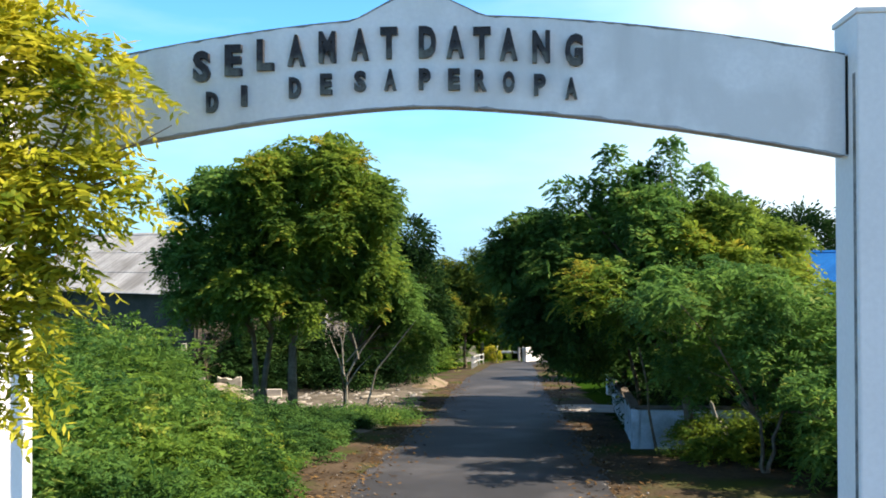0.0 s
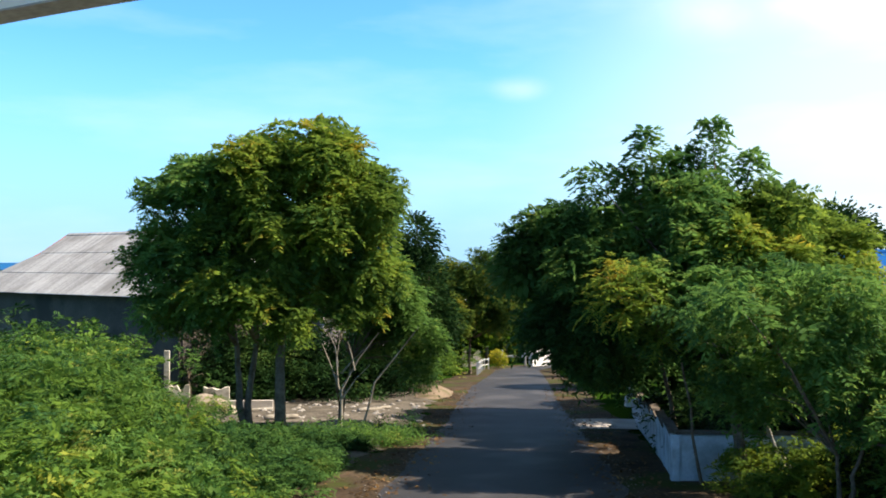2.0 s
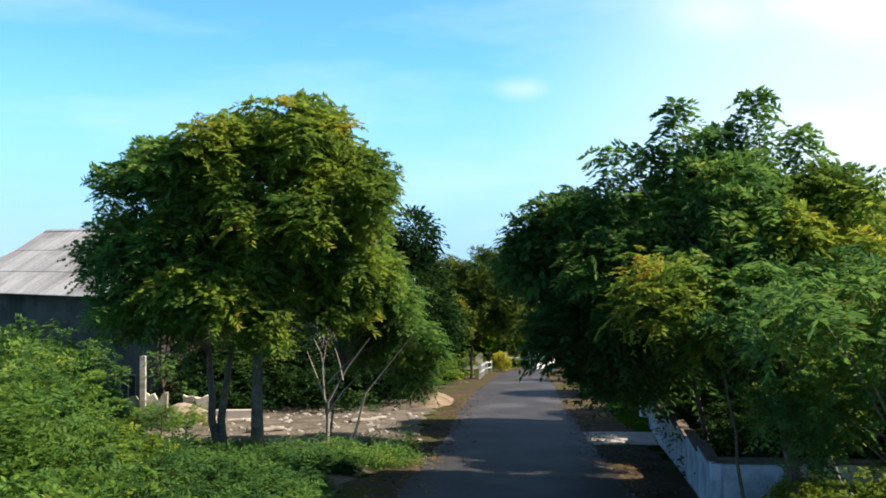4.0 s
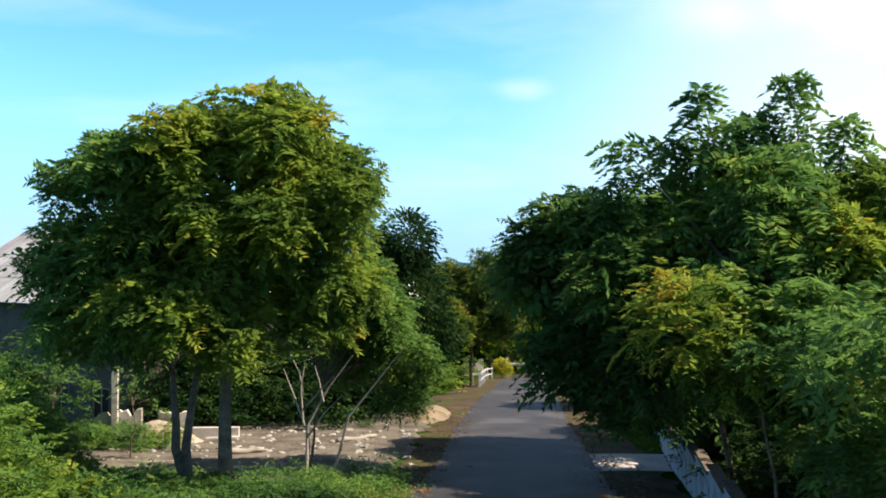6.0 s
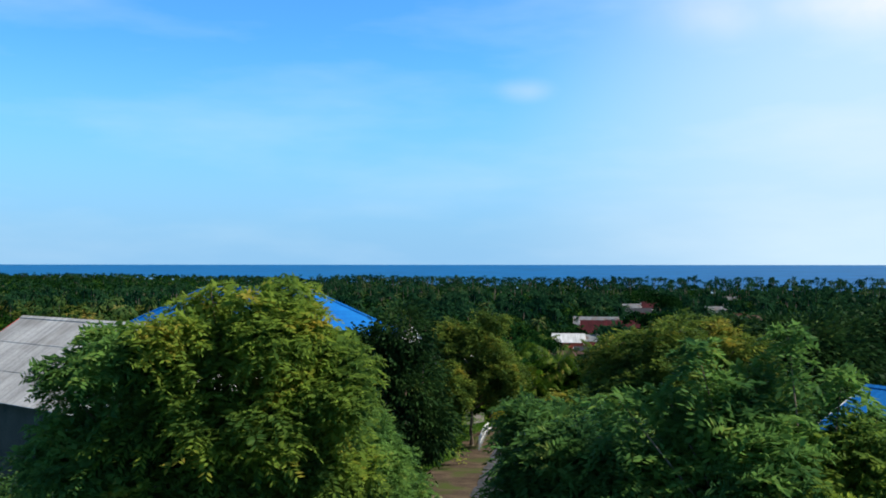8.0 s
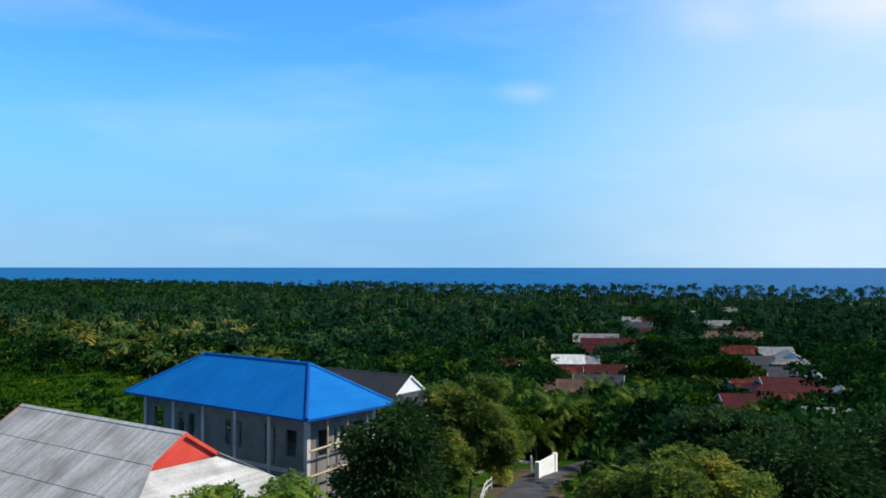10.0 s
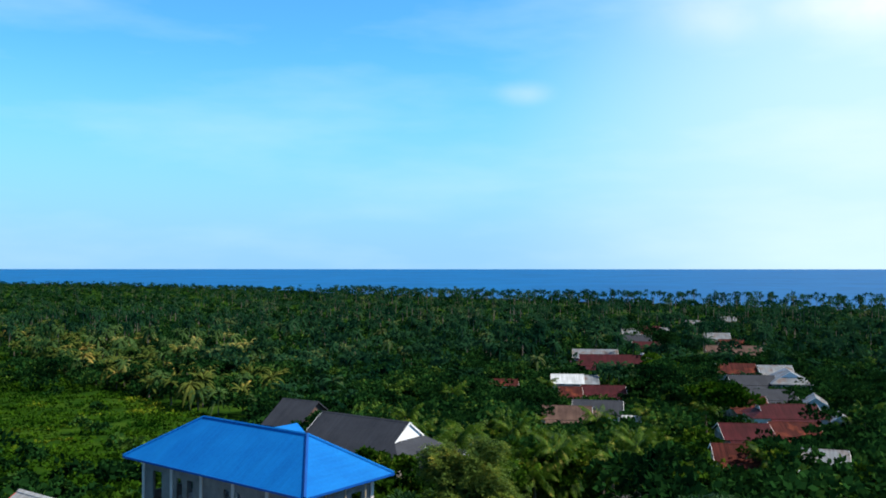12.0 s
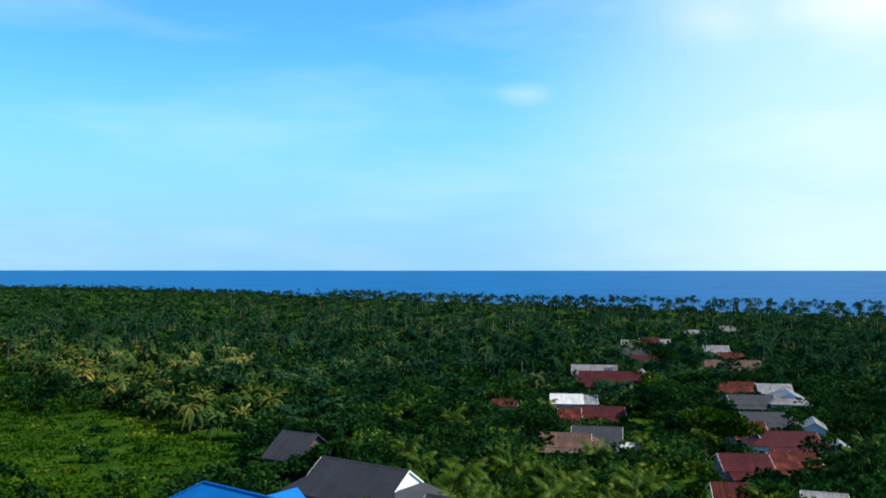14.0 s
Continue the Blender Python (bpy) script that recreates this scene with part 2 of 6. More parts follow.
NEAR_FROND = leaf_material("near_palm_frond", (0.012, 0.042, 0.004), (0.078, 0.142, 0.012), (0.36, 0.31, 0.06), 0.8, 0.35, sheen=0.05)
YELLOW_FROND = leaf_material("yellowing_palm_frond", (0.018, 0.052, 0.010), (0.105, 0.125, 0.026), (0.42, 0.28, 0.075), 0.05, sheen=0.0)
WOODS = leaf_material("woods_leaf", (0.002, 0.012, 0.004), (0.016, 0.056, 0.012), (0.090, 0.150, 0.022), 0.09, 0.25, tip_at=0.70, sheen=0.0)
FIELD_LEAF = leaf_material("field_leaf", (0.008, 0.034, 0.003), (0.036, 0.086, 0.005), (0.130, 0.150, 0.012), 0.06, 0.25, sheen=0.0)
GARDEN_LEAF = leaf_material("garden_leaf", (0.005, 0.022, 0.003), (0.034, 0.078, 0.006), (0.160, 0.175, 0.020), 0.25, 0.25, sheen=0.0)
TAN_BARK = material("tan_bark", (0.10, 0.070, 0.048), (0.26, 0.195, 0.14), 3, 0.9, 0.6, 14)
BARK = material("bark", (0.07, 0.05, 0.035), (0.22, 0.17, 0.12), 3, 0.9, 0.6, 18)
PALE_BARK = material("pale_bark", (0.20, 0.18, 0.145), (0.38, 0.35, 0.30), 3, 0.85, 0.4, 22)
PALM_BARK = material("palm_bark", (0.07, 0.058, 0.045), (0.16, 0.135, 0.105), 3, 0.9, 0.5, 12)
WHITE_PAINT = material("weathered_white_paint", (0.80, 0.80, 0.79), (0.90, 0.90, 0.88), 1.2, 0.85, 0.08, 30, stain=(0.74, 0.74, 0.72), stain_scale=1.8, drips=(0.46, 0.46, 0.44))
PILLAR_PAINT = material("pillar_white_paint", (0.80, 0.80, 0.79), (0.88, 0.88, 0.87), 1.2, 0.8, 0.05, 25)
BLACK_PAINT = material("black_letter_paint", (0.012, 0.012, 0.014), (0.05, 0.05, 0.055), 6, 0.6, 0.2, 40, stain=(0.15, 0.16, 0.14), stain_scale=7.0)
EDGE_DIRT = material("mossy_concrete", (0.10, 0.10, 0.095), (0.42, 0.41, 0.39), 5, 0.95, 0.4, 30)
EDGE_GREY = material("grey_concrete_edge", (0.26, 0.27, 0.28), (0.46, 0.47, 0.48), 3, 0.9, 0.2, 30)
ASPHALT = material("worn_asphalt", (0.018, 0.019, 0.022), (0.039, 0.039, 0.044), 0.8, 0.72, 0.35, 60, stain=(0.064, 0.063, 0.068), stain_scale=0.45, spec=0.45)
EARTH = material("dry_earth", (0.038, 0.028, 0.020), (0.105, 0.078, 0.054), 0.9, 0.95, 0.6, 14, stain=(0.050, 0.066, 0.018), stain_scale=0.45, spec=0.05)
# pale ground colour for the unseen sheet that bounces light onto the gate
BOUNCE_PALE = material("pale_bounce_ground", (0.27, 0.25, 0.21), (0.42, 0.39, 0.34), 0.9, 0.95, 0.5, 14, stain=(0.13, 0.14, 0.07), stain_scale=0.35, spec=0.1)
WEEDS = material("weedy_ground", (0.006, 0.024, 0.004), (0.022, 0.056, 0.006), 0.5, 0.95, 0.8, 6, stain=(0.028, 0.062, 0.007), stain_scale=0.12, spec=0.0)
RUBBLE_DUST = material("grey_rubble_ground", (0.060, 0.054, 0.044), (0.19, 0.168, 0.138), 1.1, 0.95, 0.8, 9, spec=0.05)
CONCRETE = material("pale_concrete", (0.36, 0.33, 0.30), (0.55, 0.51, 0.47), 0.8, 0.9, 0.25, 30)
BLOCK_WALL = material("bare_block_wall", (0.115, 0.107, 0.098), (0.22, 0.206, 0.19), 1.0, 0.9, 0.4, 18)
PLASTER = material("dull_plaster", (0.30, 0.275, 0.24), (0.46, 0.425, 0.375), 0.8, 0.85, 0.2, 20, stain=(0.18, 0.16, 0.14), stain_scale=0.7)
DIM_PLASTER = material("old_brown_plaster", (0.066, 0.055, 0.044), (0.12, 0.10, 0.082), 0.8, 0.9, 0.25, 20, stain=(0.05, 0.044, 0.037), stain_scale=0.7)
BLUE_WALL_PAINT = material("pale_blue_wall_paint", (0.40, 0.48, 0.55), (0.58, 0.66, 0.72), 1.0, 0.8, 0.2, 20, stain=(0.22, 0.26, 0.28), stain_scale=0.9)
# near-black fill that paints the shade inside openings
DARK_OPENING = material("opening_shade", (0.012, 0.012, 0.012), (0.03, 0.03, 0.03), 1, 0.9, 0.0)
BLUE_ROOF = material("blue_painted_metal", (0.0000, 0.0989, 0.3440), (0.0018, 0.1333, 0.4128), 0.5, 0.75, 0.05, 6, bands=4.0, spec=0.12, streaks=0.07)
BLUE_TRIM = material("dark_blue_trim", (0.0, 0.05, 0.24), (0.0, 0.07, 0.30), 1, 0.5, 0.05)
GREY_ROOF = material("weathered_fibre_cement", (0.31, 0.31, 0.305), (0.46, 0.46, 0.455), 0.5, 0.85, 0.15, 8, stain=(0.27, 0.265, 0.255), stain_scale=0.5, bands=5.0, spec=0.1, streaks=0.22, vary=0.11)
SLATE_ROOF = material("dark_grey_sheet", (0.025, 0.028, 0.035), (0.040, 0.044, 0.054), 0.5, 0.75, 0.1, 8, bands=4.0, spec=0.1, streaks=0.12)
TIN_ROOF = material("bare_tin_sheet", (0.13, 0.145, 0.16), (0.24, 0.26, 0.28), 0.5, 0.5, 0.1, 8, metal=0.2, stain=(0.16, 0.115, 0.095), stain_scale=0.35, bands=5.0, spec=0.1)
WHITE_ROOF = material("white_metal_sheet", (0.36, 0.38, 0.39), (0.50, 0.52, 0.53), 0.5, 0.5, 0.05, 8, bands=5.0, spec=0.1)
RUST_ROOF = material("rusty_sheet", (0.036, 0.009, 0.008), (0.072, 0.016, 0.012), 0.4, 0.85, 0.15, 8, stain=(0.125, 0.030, 0.016), stain_scale=0.5, bands=5.0, spec=0.1, streaks=0.5)
MAROON_ROOF = material("maroon_sheet", (0.030, 0.005, 0.007), (0.056, 0.008, 0.012), 0.4, 0.7, 0.1, 8, bands=5.0, spec=0.12, streaks=0.35)
BROWN_ROOF = material("brown_sheet", (0.05, 0.03, 0.025), (0.12, 0.075, 0.06), 0.4, 0.85, 0.1, 8, bands=5.0, spec=0.1)
RED_BOARD = material("red_gable_board", (0.50, 0.04, 0.025), (0.62, 0.08, 0.05), 1.0, 0.7, 0.1)
WHITE_TRIM = material("white_trim", (0.62, 0.62, 0.60), (0.78, 0.78, 0.76), 2, 0.7, 0.1)
TIMBER = material("raw_timber", (0.30, 0.22, 0.13), (0.50, 0.40, 0.26), 3, 0.85, 0.3, 18)
SEA = material("sea_water", (0.0, 0.062, 0.190), (0.002, 0.104, 0.285), 0.006, 0.45, 0.5, 0.05, spec=0.02)

# ---- mesh helpers ----


def mesh_object(name, verts, faces, mat, parent=None, smooth=False):
    me = bpy.data.meshes.new(name)
    me.from_pydata([tuple(v) for v in verts], [], faces)
    me.materials.append(mat)
    if smooth:
        me.polygons.foreach_set("use_smooth", [True] * len(me.polygons))
    ob = new(name, me)
    ob.parent = parent
    return ob


def quads_mesh(name, quads, mat):
    """A mesh of loose quads from an (n, 4, 3) array."""
    q = np.ascontiguousarray(quads, dtype=np.float32)
    n = len(q)
    me = bpy.data.meshes.new(name)
    me.vertices.add(4 * n)
    me.vertices.foreach_set("co", q.ravel())
    me.loops.add(4 * n)
    me.loops.foreach_set("vertex_index", np.arange(4 * n, dtype=np.int32))
    me.polygons.add(n)
    me.polygons.foreach_set("loop_start", np.arange(0, 4 * n, 4, dtype=np.int32))
    me.polygons.foreach_set("loop_total", np.full(n, 4, dtype=np.int32))
    me.update(calc_edges=True)
    me.materials.append(mat)
    return me


def part(name, bm, mat, parent=None, label=""):
    """Links a bmesh as one mesh object under a thing or a part."""
    me = bpy.data.meshes.new(name)
    bm.to_mesh(me)
    bm.free()
    me.materials.append(mat)
    ob = new(name, me)
    ob.parent = parent
    return tagged(ob, label)


def box(bm, x0, x1, y0, y1, z0, z1, bevel=0.0):
    made = bmesh.ops.create_cube(bm, size=1.0, matrix=Matrix.Translation(((x0 + x1) / 2, (y0 + y1) / 2, (z0 + z1) / 2)) @ Matrix.Diagonal((x1 - x0, y1 - y0, z1 - z0, 1)))
    if bevel:
        edges = {e for v in made["verts"] for e in v.link_edges}
        bmesh.ops.bevel(bm, geom=list(edges), offset=bevel, segments=2, affect="EDGES", profile=0.6)
    return bm


def block(name, x0, x1, y0, y1, z0, z1, mat, parent, label="", bevel=0.0):
    return part(name, box(bmesh.new(), x0, x1, y0, y1, z0, z1, bevel), mat, parent, label)


def tube(points, radii, sides=7):
    """Verts and faces of a tapered tube along points."""
    verts, faces = [], []
    for i, (p, r) in enumerate(zip(points, radii)):
        p, r = Vector(p), float(r)
        a = Vector(points[max(i - 1, 0)])
        b = Vector(points[min(i + 1, len(points) - 1)])
        d = (b - a).normalized()
        u = d.orthogonal().normalized() if abs(d.z) < 0.98 else Vector((1, 0, 0))
        u = (u - d * u.dot(d)).normalized()
        w = d.cross(u)
        for k in range(sides):
            t = 2 * math.pi * k / sides
            verts.append(p + r * (math.cos(t) * u + math.sin(t) * w))
        if i:
            o = (i - 1) * sides
            faces += [(o + k, o + (k + 1) % sides, o + sides + (k + 1) % sides, o + sides + k) for k in range(sides)]
    return verts, faces


def joined(pieces):
    verts, faces = [], []
    for v, f in pieces:
        o = len(verts)
        verts += list(v)
        faces += [tuple(i + o for i in q) for q in f]
    return verts, faces


GROUND_Y = (-300, -30, 0, 18.4, 26, 29, 33, 42.4, 50, 67, 83, 100, 140, 180, 250, 420, 560, 5200)
GROUND_Z = (6, 1.6, 0.02, -1.34, -1.98, -2.28, -2.7, -3.25, -3.75, -5.35, -6.65, -8.1, -11.0, -12.9, -13.8, -14.6, -15.0, -16.0)


def gz(x, y):
    """Height of the ground."""
    return np.interp(y, GROUND_Y, GROUND_Z) + 0.10 * np.sin(x * 0.35 + 1.0) * np.clip((np.abs(x - 2) - 4) / 8, 0, 1)


def coast(x):
    return 900 - 1.0 * x


ROAD_Y = (-60, 0, 17, 30, 42, 50, 66, 75, 84, 92, 100, 125)
ROAD_X = (-4.0, 0.0, 0.9, 2.1, 3.0, 3.8, 5.5, 6.4, 9.0, 14.5, 22.0, 40.0)
ROAD_W = (4.7, 4.7, 4.7, 4.6, 4.4, 4.2, 3.9, 3.6, 3.4, 3.2, 3.2, 3.2)


def road_x(y):
    return np.interp(y, ROAD_Y, ROAD_X)

# ---- ground, sea and road ----


def strip(name, ys, left, right, lift, mat, cols=2, ragged=0.0, label=""):
    """A sheet between two lines along y, lying on the ground."""
    verts, faces = [], []
    rng = np.random.default_rng(5)
    for y in ys:
        a, b = left(y) + rng.uniform(-ragged, ragged), right(y) + rng.uniform(-ragged, ragged)
        for k in range(cols + 1):
            x = a + (b - a) * k / cols
            crown = 0.0 if k in (0, cols) else 0.02
            verts.append((x, y, float(gz(x, y)) + lift + crown))
    c = cols + 1
    for i in range(len(ys) - 1):
        faces += [(i * c + k, i * c + k + 1, (i + 1) * c + k + 1, (i + 1) * c + k) for k in range(cols)]
    return tagged(mesh_object(name, verts, faces, mat, smooth=True), label, kind="structure")


gx = np.concatenate([[-4900, -2500, -1200, -700, -420, -260, -170, -110, -75, -50, -35], np.arange(-25, 26, 1.25), [35, 50, 75, 110, 170, 260, 420, 700, 1200, 2500, 4900]])
gy = np.concatenate([[-900, -300, -120, -60, -30, -15], np.arange(-8, 60, 1.25), np.arange(60, 120, 4), [130, 150, 180, 220, 280, 360, 460, 560, 700, 900, 1200, 1800, 3000, 4900]])
X, Y = np.meshgrid(gx, gy)
Z = gz(X, Y) + 0.04 * np.sin(X * 2.1 + Y) * np.sin(Y * 1.7) * (np.abs(X - road_x(Y)) > 3) * (Y > 9)
Z = np.where(Y > coast(X), np.minimum(Z, -16.0 - (Y - coast(X)) * 0.03), Z)
nx = len(gx)
ground = mesh_object("ground", np.stack([X, Y, Z], -1).reshape(-1, 3), [(j * nx + i, j * nx + i + 1, (j + 1) * nx + i + 1, (j + 1) * nx + i) for j in range(len(gy) - 1) for i in range(nx - 1)], WEEDS, smooth=True)
tagged(ground, "weedy green ground with patches of bare earth", "ground", kind="structure")
sx = (-4900, -1500, -600, 0, 600, 4900)
sea_verts = [(x, max(355, min(1825, coast(x))) - 6, -15.35) for x in sx] + [(x, 4900, 1.0) for x in sx]
sea = mesh_object("water", sea_verts, [(i, i + 1, i + 7, i + 6) for i in range(5)], SEA)
tagged(sea, "flat deep blue sea reaching the horizon", "sea", kind="structure")

ys = np.concatenate([np.arange(-60, 90, 0.5), np.arange(90, 124, 2)])
wid = lambda y: np.interp(y, ROAD_Y, ROAD_W) / 2
strip("road", ys, lambda y: road_x(y) - wid(y), lambda y: road_x(y) + wid(y), 0.05, ASPHALT, 6, 0.10, "narrow worn grey asphalt village road")
# unseen pale sheet before the gate, added as a reflector for its front
strip("bounce_ground", np.arange(-26, 7.5, 1.0), lambda y: -10.0 + 0.1 * abs(y + 8), lambda y: 10.0 - 0.1 * abs(y + 8), 0.015, BOUNCE_PALE, 12, 0.5, "unseen pale ground added to bounce sunlight onto the gate")
strip("verge", np.arange(-20, 88, 0.5), lambda y: road_x(y) - wid(y) - np.interp(y, (0, 20, 26, 44, 50, 62, 88), (1.8, 1.7, 1.1, 1.0, 3.4, 2.4, 2.2)), lambda y: road_x(y) - wid(y) + 0.3, 0.025, EARTH, 4, 0.3, "bare brown earth shoulder beside the asphalt")
strip("verge", np.arange(-20, 84, 0.5), lambda y: road_x(y) + wid(y) - 0.3, lambda y: road_x(y) + wid(y) + np.interp(y, (0, 8, 11, 20, 24, 40, 62, 84), (1.5, 2.0, 5.5, 5.0, 1.6, 1.8, 1.4, 1.2)), 0.025, EARTH, 4, 0.25, "brown earth and leaf litter beside the asphalt")
strip("verge", np.arange(23, 47, 0.5), lambda y: -12.5 + abs(y - 34) * 0.15, lambda y: road_x(y) - wid(y) - 1.2, 0.02, RUBBLE_DUST, 24, 0.3, "bare grey-brown ground strewn with rubble")
strip("apron", np.arange(31.8, 35.4, 0.4), lambda y: road_x(y) + wid(y) - 0.3, lambda y: 4.8 + (y - 21) * 0.169 - 0.1, 0.035, CONCRETE, 3, 0.05, "pale concrete driveway apron beside the road")

# ---- plants ----


def unit(v):
    return v / np.maximum(np.linalg.norm(v, axis=-1, keepdims=True), 1e-9)


def compound_leaves(pos, dirs, length, pairs, width, rng, droop=0.42):
    """Feathered leaves: rhombic leaflets in pairs along a drooping stalk. Returns quads (n * pairs * 2, 4, 3)."""
    n = len(pos)
    d = unit(dirs)
    side = unit(np.cross(d, rng.normal(size=(n, 3)) * 0.35 + np.array([0, 0, 1.0])))
    ln = length * rng.uniform(0.7, 1.25, (n, 1))
    quads = []
    for k in range(pairs):
        s = 0.22 + 0.78 * k / max(pairs - 1, 1)
        base = pos + d * ln * s + np.array([0, 0, -1.0]) * ln * droop * s * s
        for sg in (-1, 1):
            out = unit(side * sg + d * 0.55 + np.array([0, 0, -0.35]) + rng.normal(size=(n, 3)) * 0.18)
            lw = ln * width * (1.15 - 0.5 * abs(s - 0.55))
            across = unit(np.cross(out, rng.normal(size=(n, 3)) * 0.5 + np.array([0, 0, 1.0])))
            wd = across * lw * 0.36
            quads.append(np.stack([base, base + out * lw * 0.45 + wd * 0.5, base + out * lw, base + out * lw * 0.45 - wd * 0.5], 1))
    return np.concatenate(quads, 0)


def simple_leaves(pos, dirs, length, width, rng):
    n = len(pos)
    d = unit(dirs)
    across = unit(np.cross(d, rng.normal(size=(n, 3)))) * width / 2
    ln = length * rng.uniform(0.65, 1.3, (n, 1))
    mid = pos + d * ln * 0.5
    tip = pos + d * ln + np.array([0, 0, -0.2]) * ln
    return np.stack([pos, mid + across * ln, tip, mid - across * ln], 1)


def crown_points(lobes, clumps, leaves, sigma, rng, hollow=0.45):
    """Leaf places and directions in clumps that fill ellipsoid lobes (x, y, z, rx, ry, rz)."""
    lobes = np.array(lobes, float)
    vol = np.prod(lobes[:, 3:], axis=1) ** 0.72
    which = rng.choice(len(lobes), clumps, p=vol / vol.sum())
    u = unit(rng.normal(size=(clumps, 3)))
    r = rng.uniform(hollow, 1.0, (clumps, 1)) ** 0.6
    c = lobes[which, :3] + u * r * lobes[which, 3:]
    size = sigma * rng.uniform(0.6, 1.4, (clumps, 1, 1))
    off = rng.normal(size=(clumps, leaves, 3)) * size * np.array([1, 1, 0.6])
    p = c[:, None, :] + off
    d = off / sigma * 0.6 + u[:, None, :] * 0.8 + np.array([0, 0, -0.25])
    return p.reshape(-1, 3), d.reshape(-1, 3), c


def rosette_points(lobes, n, leaves, rng, sep=0.42, tiers=2, step=0.26):
    """Leaf places and directions in drooping tufts set apart over the outside of joined ellipsoid lobes."""
    lobes = np.array(lobes, float)
    area = (lobes[:, 3] * lobes[:, 4] + lobes[:, 4] * lobes[:, 5] + lobes[:, 3] * lobes[:, 5])
    m = n * 7
    which = rng.choice(len(lobes), m, p=area / area.sum())
    u = unit(rng.normal(size=(m, 3)) + np.array([0, 0, 0.22]))
    c = lobes[which, :3] + u * lobes[which, 3:] * rng.uniform(0.88, 1.12, (m, 1))
    inside = (((c[:, None, :] - lobes[None, :, :3]) / lobes[None, :, 3:]) ** 2).sum(-1).min(1) < 0.62
    c, u = c[~inside], u[~inside]
    taken = []
    for i in range(len(c)):
        if len(taken) >= n:
            break
        if not taken or ((c[taken] - c[i]) ** 2).sum(1).min() > sep * sep * rng.uniform(0.35, 1.5):
            taken.append(i)
    c, u = c[taken], u[taken]
    k = len(c)
    axis = unit(u * 0.6 + np.array([0, 0, 0.75]) + rng.normal(size=(k, 3)) * 0.28)
    side = unit(np.cross(axis, np.array([0.31, 0.2, 1.0])))
    over = np.cross(side, axis)
    ps, ds = [], []
    big = rng.uniform(0.75, 1.2, (k, 1, 1))
    for tier in range(tiers):
        a = np.arange(leaves)[None, :] * 2.4 + rng.uniform(0, 6.3, (k, 1))
        e = rng.uniform(-0.1, 0.75, (k, leaves)) + 0.35 * tier
        d = side[:, None, :] * np.cos(a)[..., None] + over[:, None, :] * np.sin(a)[..., None] + axis[:, None, :] * e[..., None]
        p = c[:, None, :] + axis[:, None, :] * big * step * (tier - 0.5) + rng.normal(size=(k, leaves, 3)) * 0.05
        ps.append(p.reshape(-1, 3))
        ds.append(d.reshape(-1, 3))
    return np.concatenate(ps), np.concatenate(ds), c


def boughs(lobes, rng, spacing):
    """Splits ellipsoid lobes into smaller flattened boughs over their outside, with gaps between them."""
    lobes = np.array(lobes, float)
    out = []
    for lobe in lobes:
        r = lobe[3:]
        n = int(max(3, 9.5 * (r[0] * r[1] + r[1] * r[2] + r[0] * r[2]) / 3 / spacing ** 2))
        u = unit(rng.normal(size=(n * 3, 3)) + np.array([0, 0, 0.15]))
        for k in u:
            c = lobe[:3] + k * r * rng.uniform(0.72, 0.98)
            if (((c - lobes[:, :3]) / lobes[:, 3:]) ** 2).sum(1).min() < 0.38:
                continue
            if out and min(((c - o[:3]) ** 2).sum() for o in out) < spacing ** 2 * rng.uniform(0.5, 1.3):
                continue
            w = spacing * rng.uniform(0.32, 0.56)
            out.append(np.array((*c, w, w, w * rng.uniform(0.55, 0.8))))
    return out


def plume_points(plumes, rng):
    """Upright leaders (x, y, top, height) set round with a spiral of leaves: erect at the tip, hanging further down."""
    ps, ds = [], []
    for x, y, top, h in plumes:
        n = int(58 * h)
        s = (np.arange(n) + rng.uniform(0, 1, n)) / n
        a = np.arange(n) * 2.4 + rng.uniform(-0.3, 0.3, n)
        lean = rng.normal() * 0.10
        ps.append(np.stack([x + lean * (1 - s) + rng.normal(size=n) * 0.03, y + rng.normal(size=n) * 0.03, top - 0.28 - h * s], 1))
        rise = 1.5 - 1.6 * np.minimum(1, s * 2.2) + rng.uniform(-0.2, 0.3, n)
        ds.append(np.stack([np.cos(a), np.sin(a), rise], 1))
    return np.concatenate(ps), np.concatenate(ds)


def limbs(base, forks, targets, r0, rng):
    """Trunks from the base to the forks, then limbs to the targets."""
    pieces = []
    b = Vector(base)
    fork_pts = [Vector(f) for f in forks]
    for f in fork_pts:
        pts, rad = [], []
        for i in range(6):
            s = i / 5
            wob = Vector((rng.normal() * 0.06, rng.normal() * 0.06, 0)) * (s * (1 - s) * 4)
            pts.append(b.lerp(f, s) + wob)
            rad.append(0.85 * r0 * (1.25 - 0.25 * min(1, s * 4)) * (1 - 0.45 * s))
        pieces.append(tube(pts, rad, 9))
    for t in targets:
        t = Vector(t)
        f = min(fork_pts, key=lambda q: (q - t).length)
        bend = f.lerp(t, 0.5) + Vector((rng.normal() * 0.2, rng.normal() * 0.2, 0.25))
        r = r0 * 0.42
        pieces.append(tube([f, f.lerp(bend, 0.5), bend, bend.lerp(t, 0.5), t], [r, r * 0.8, r * 0.6, r * 0.4, r * 0.15], 6))
    return joined(pieces)


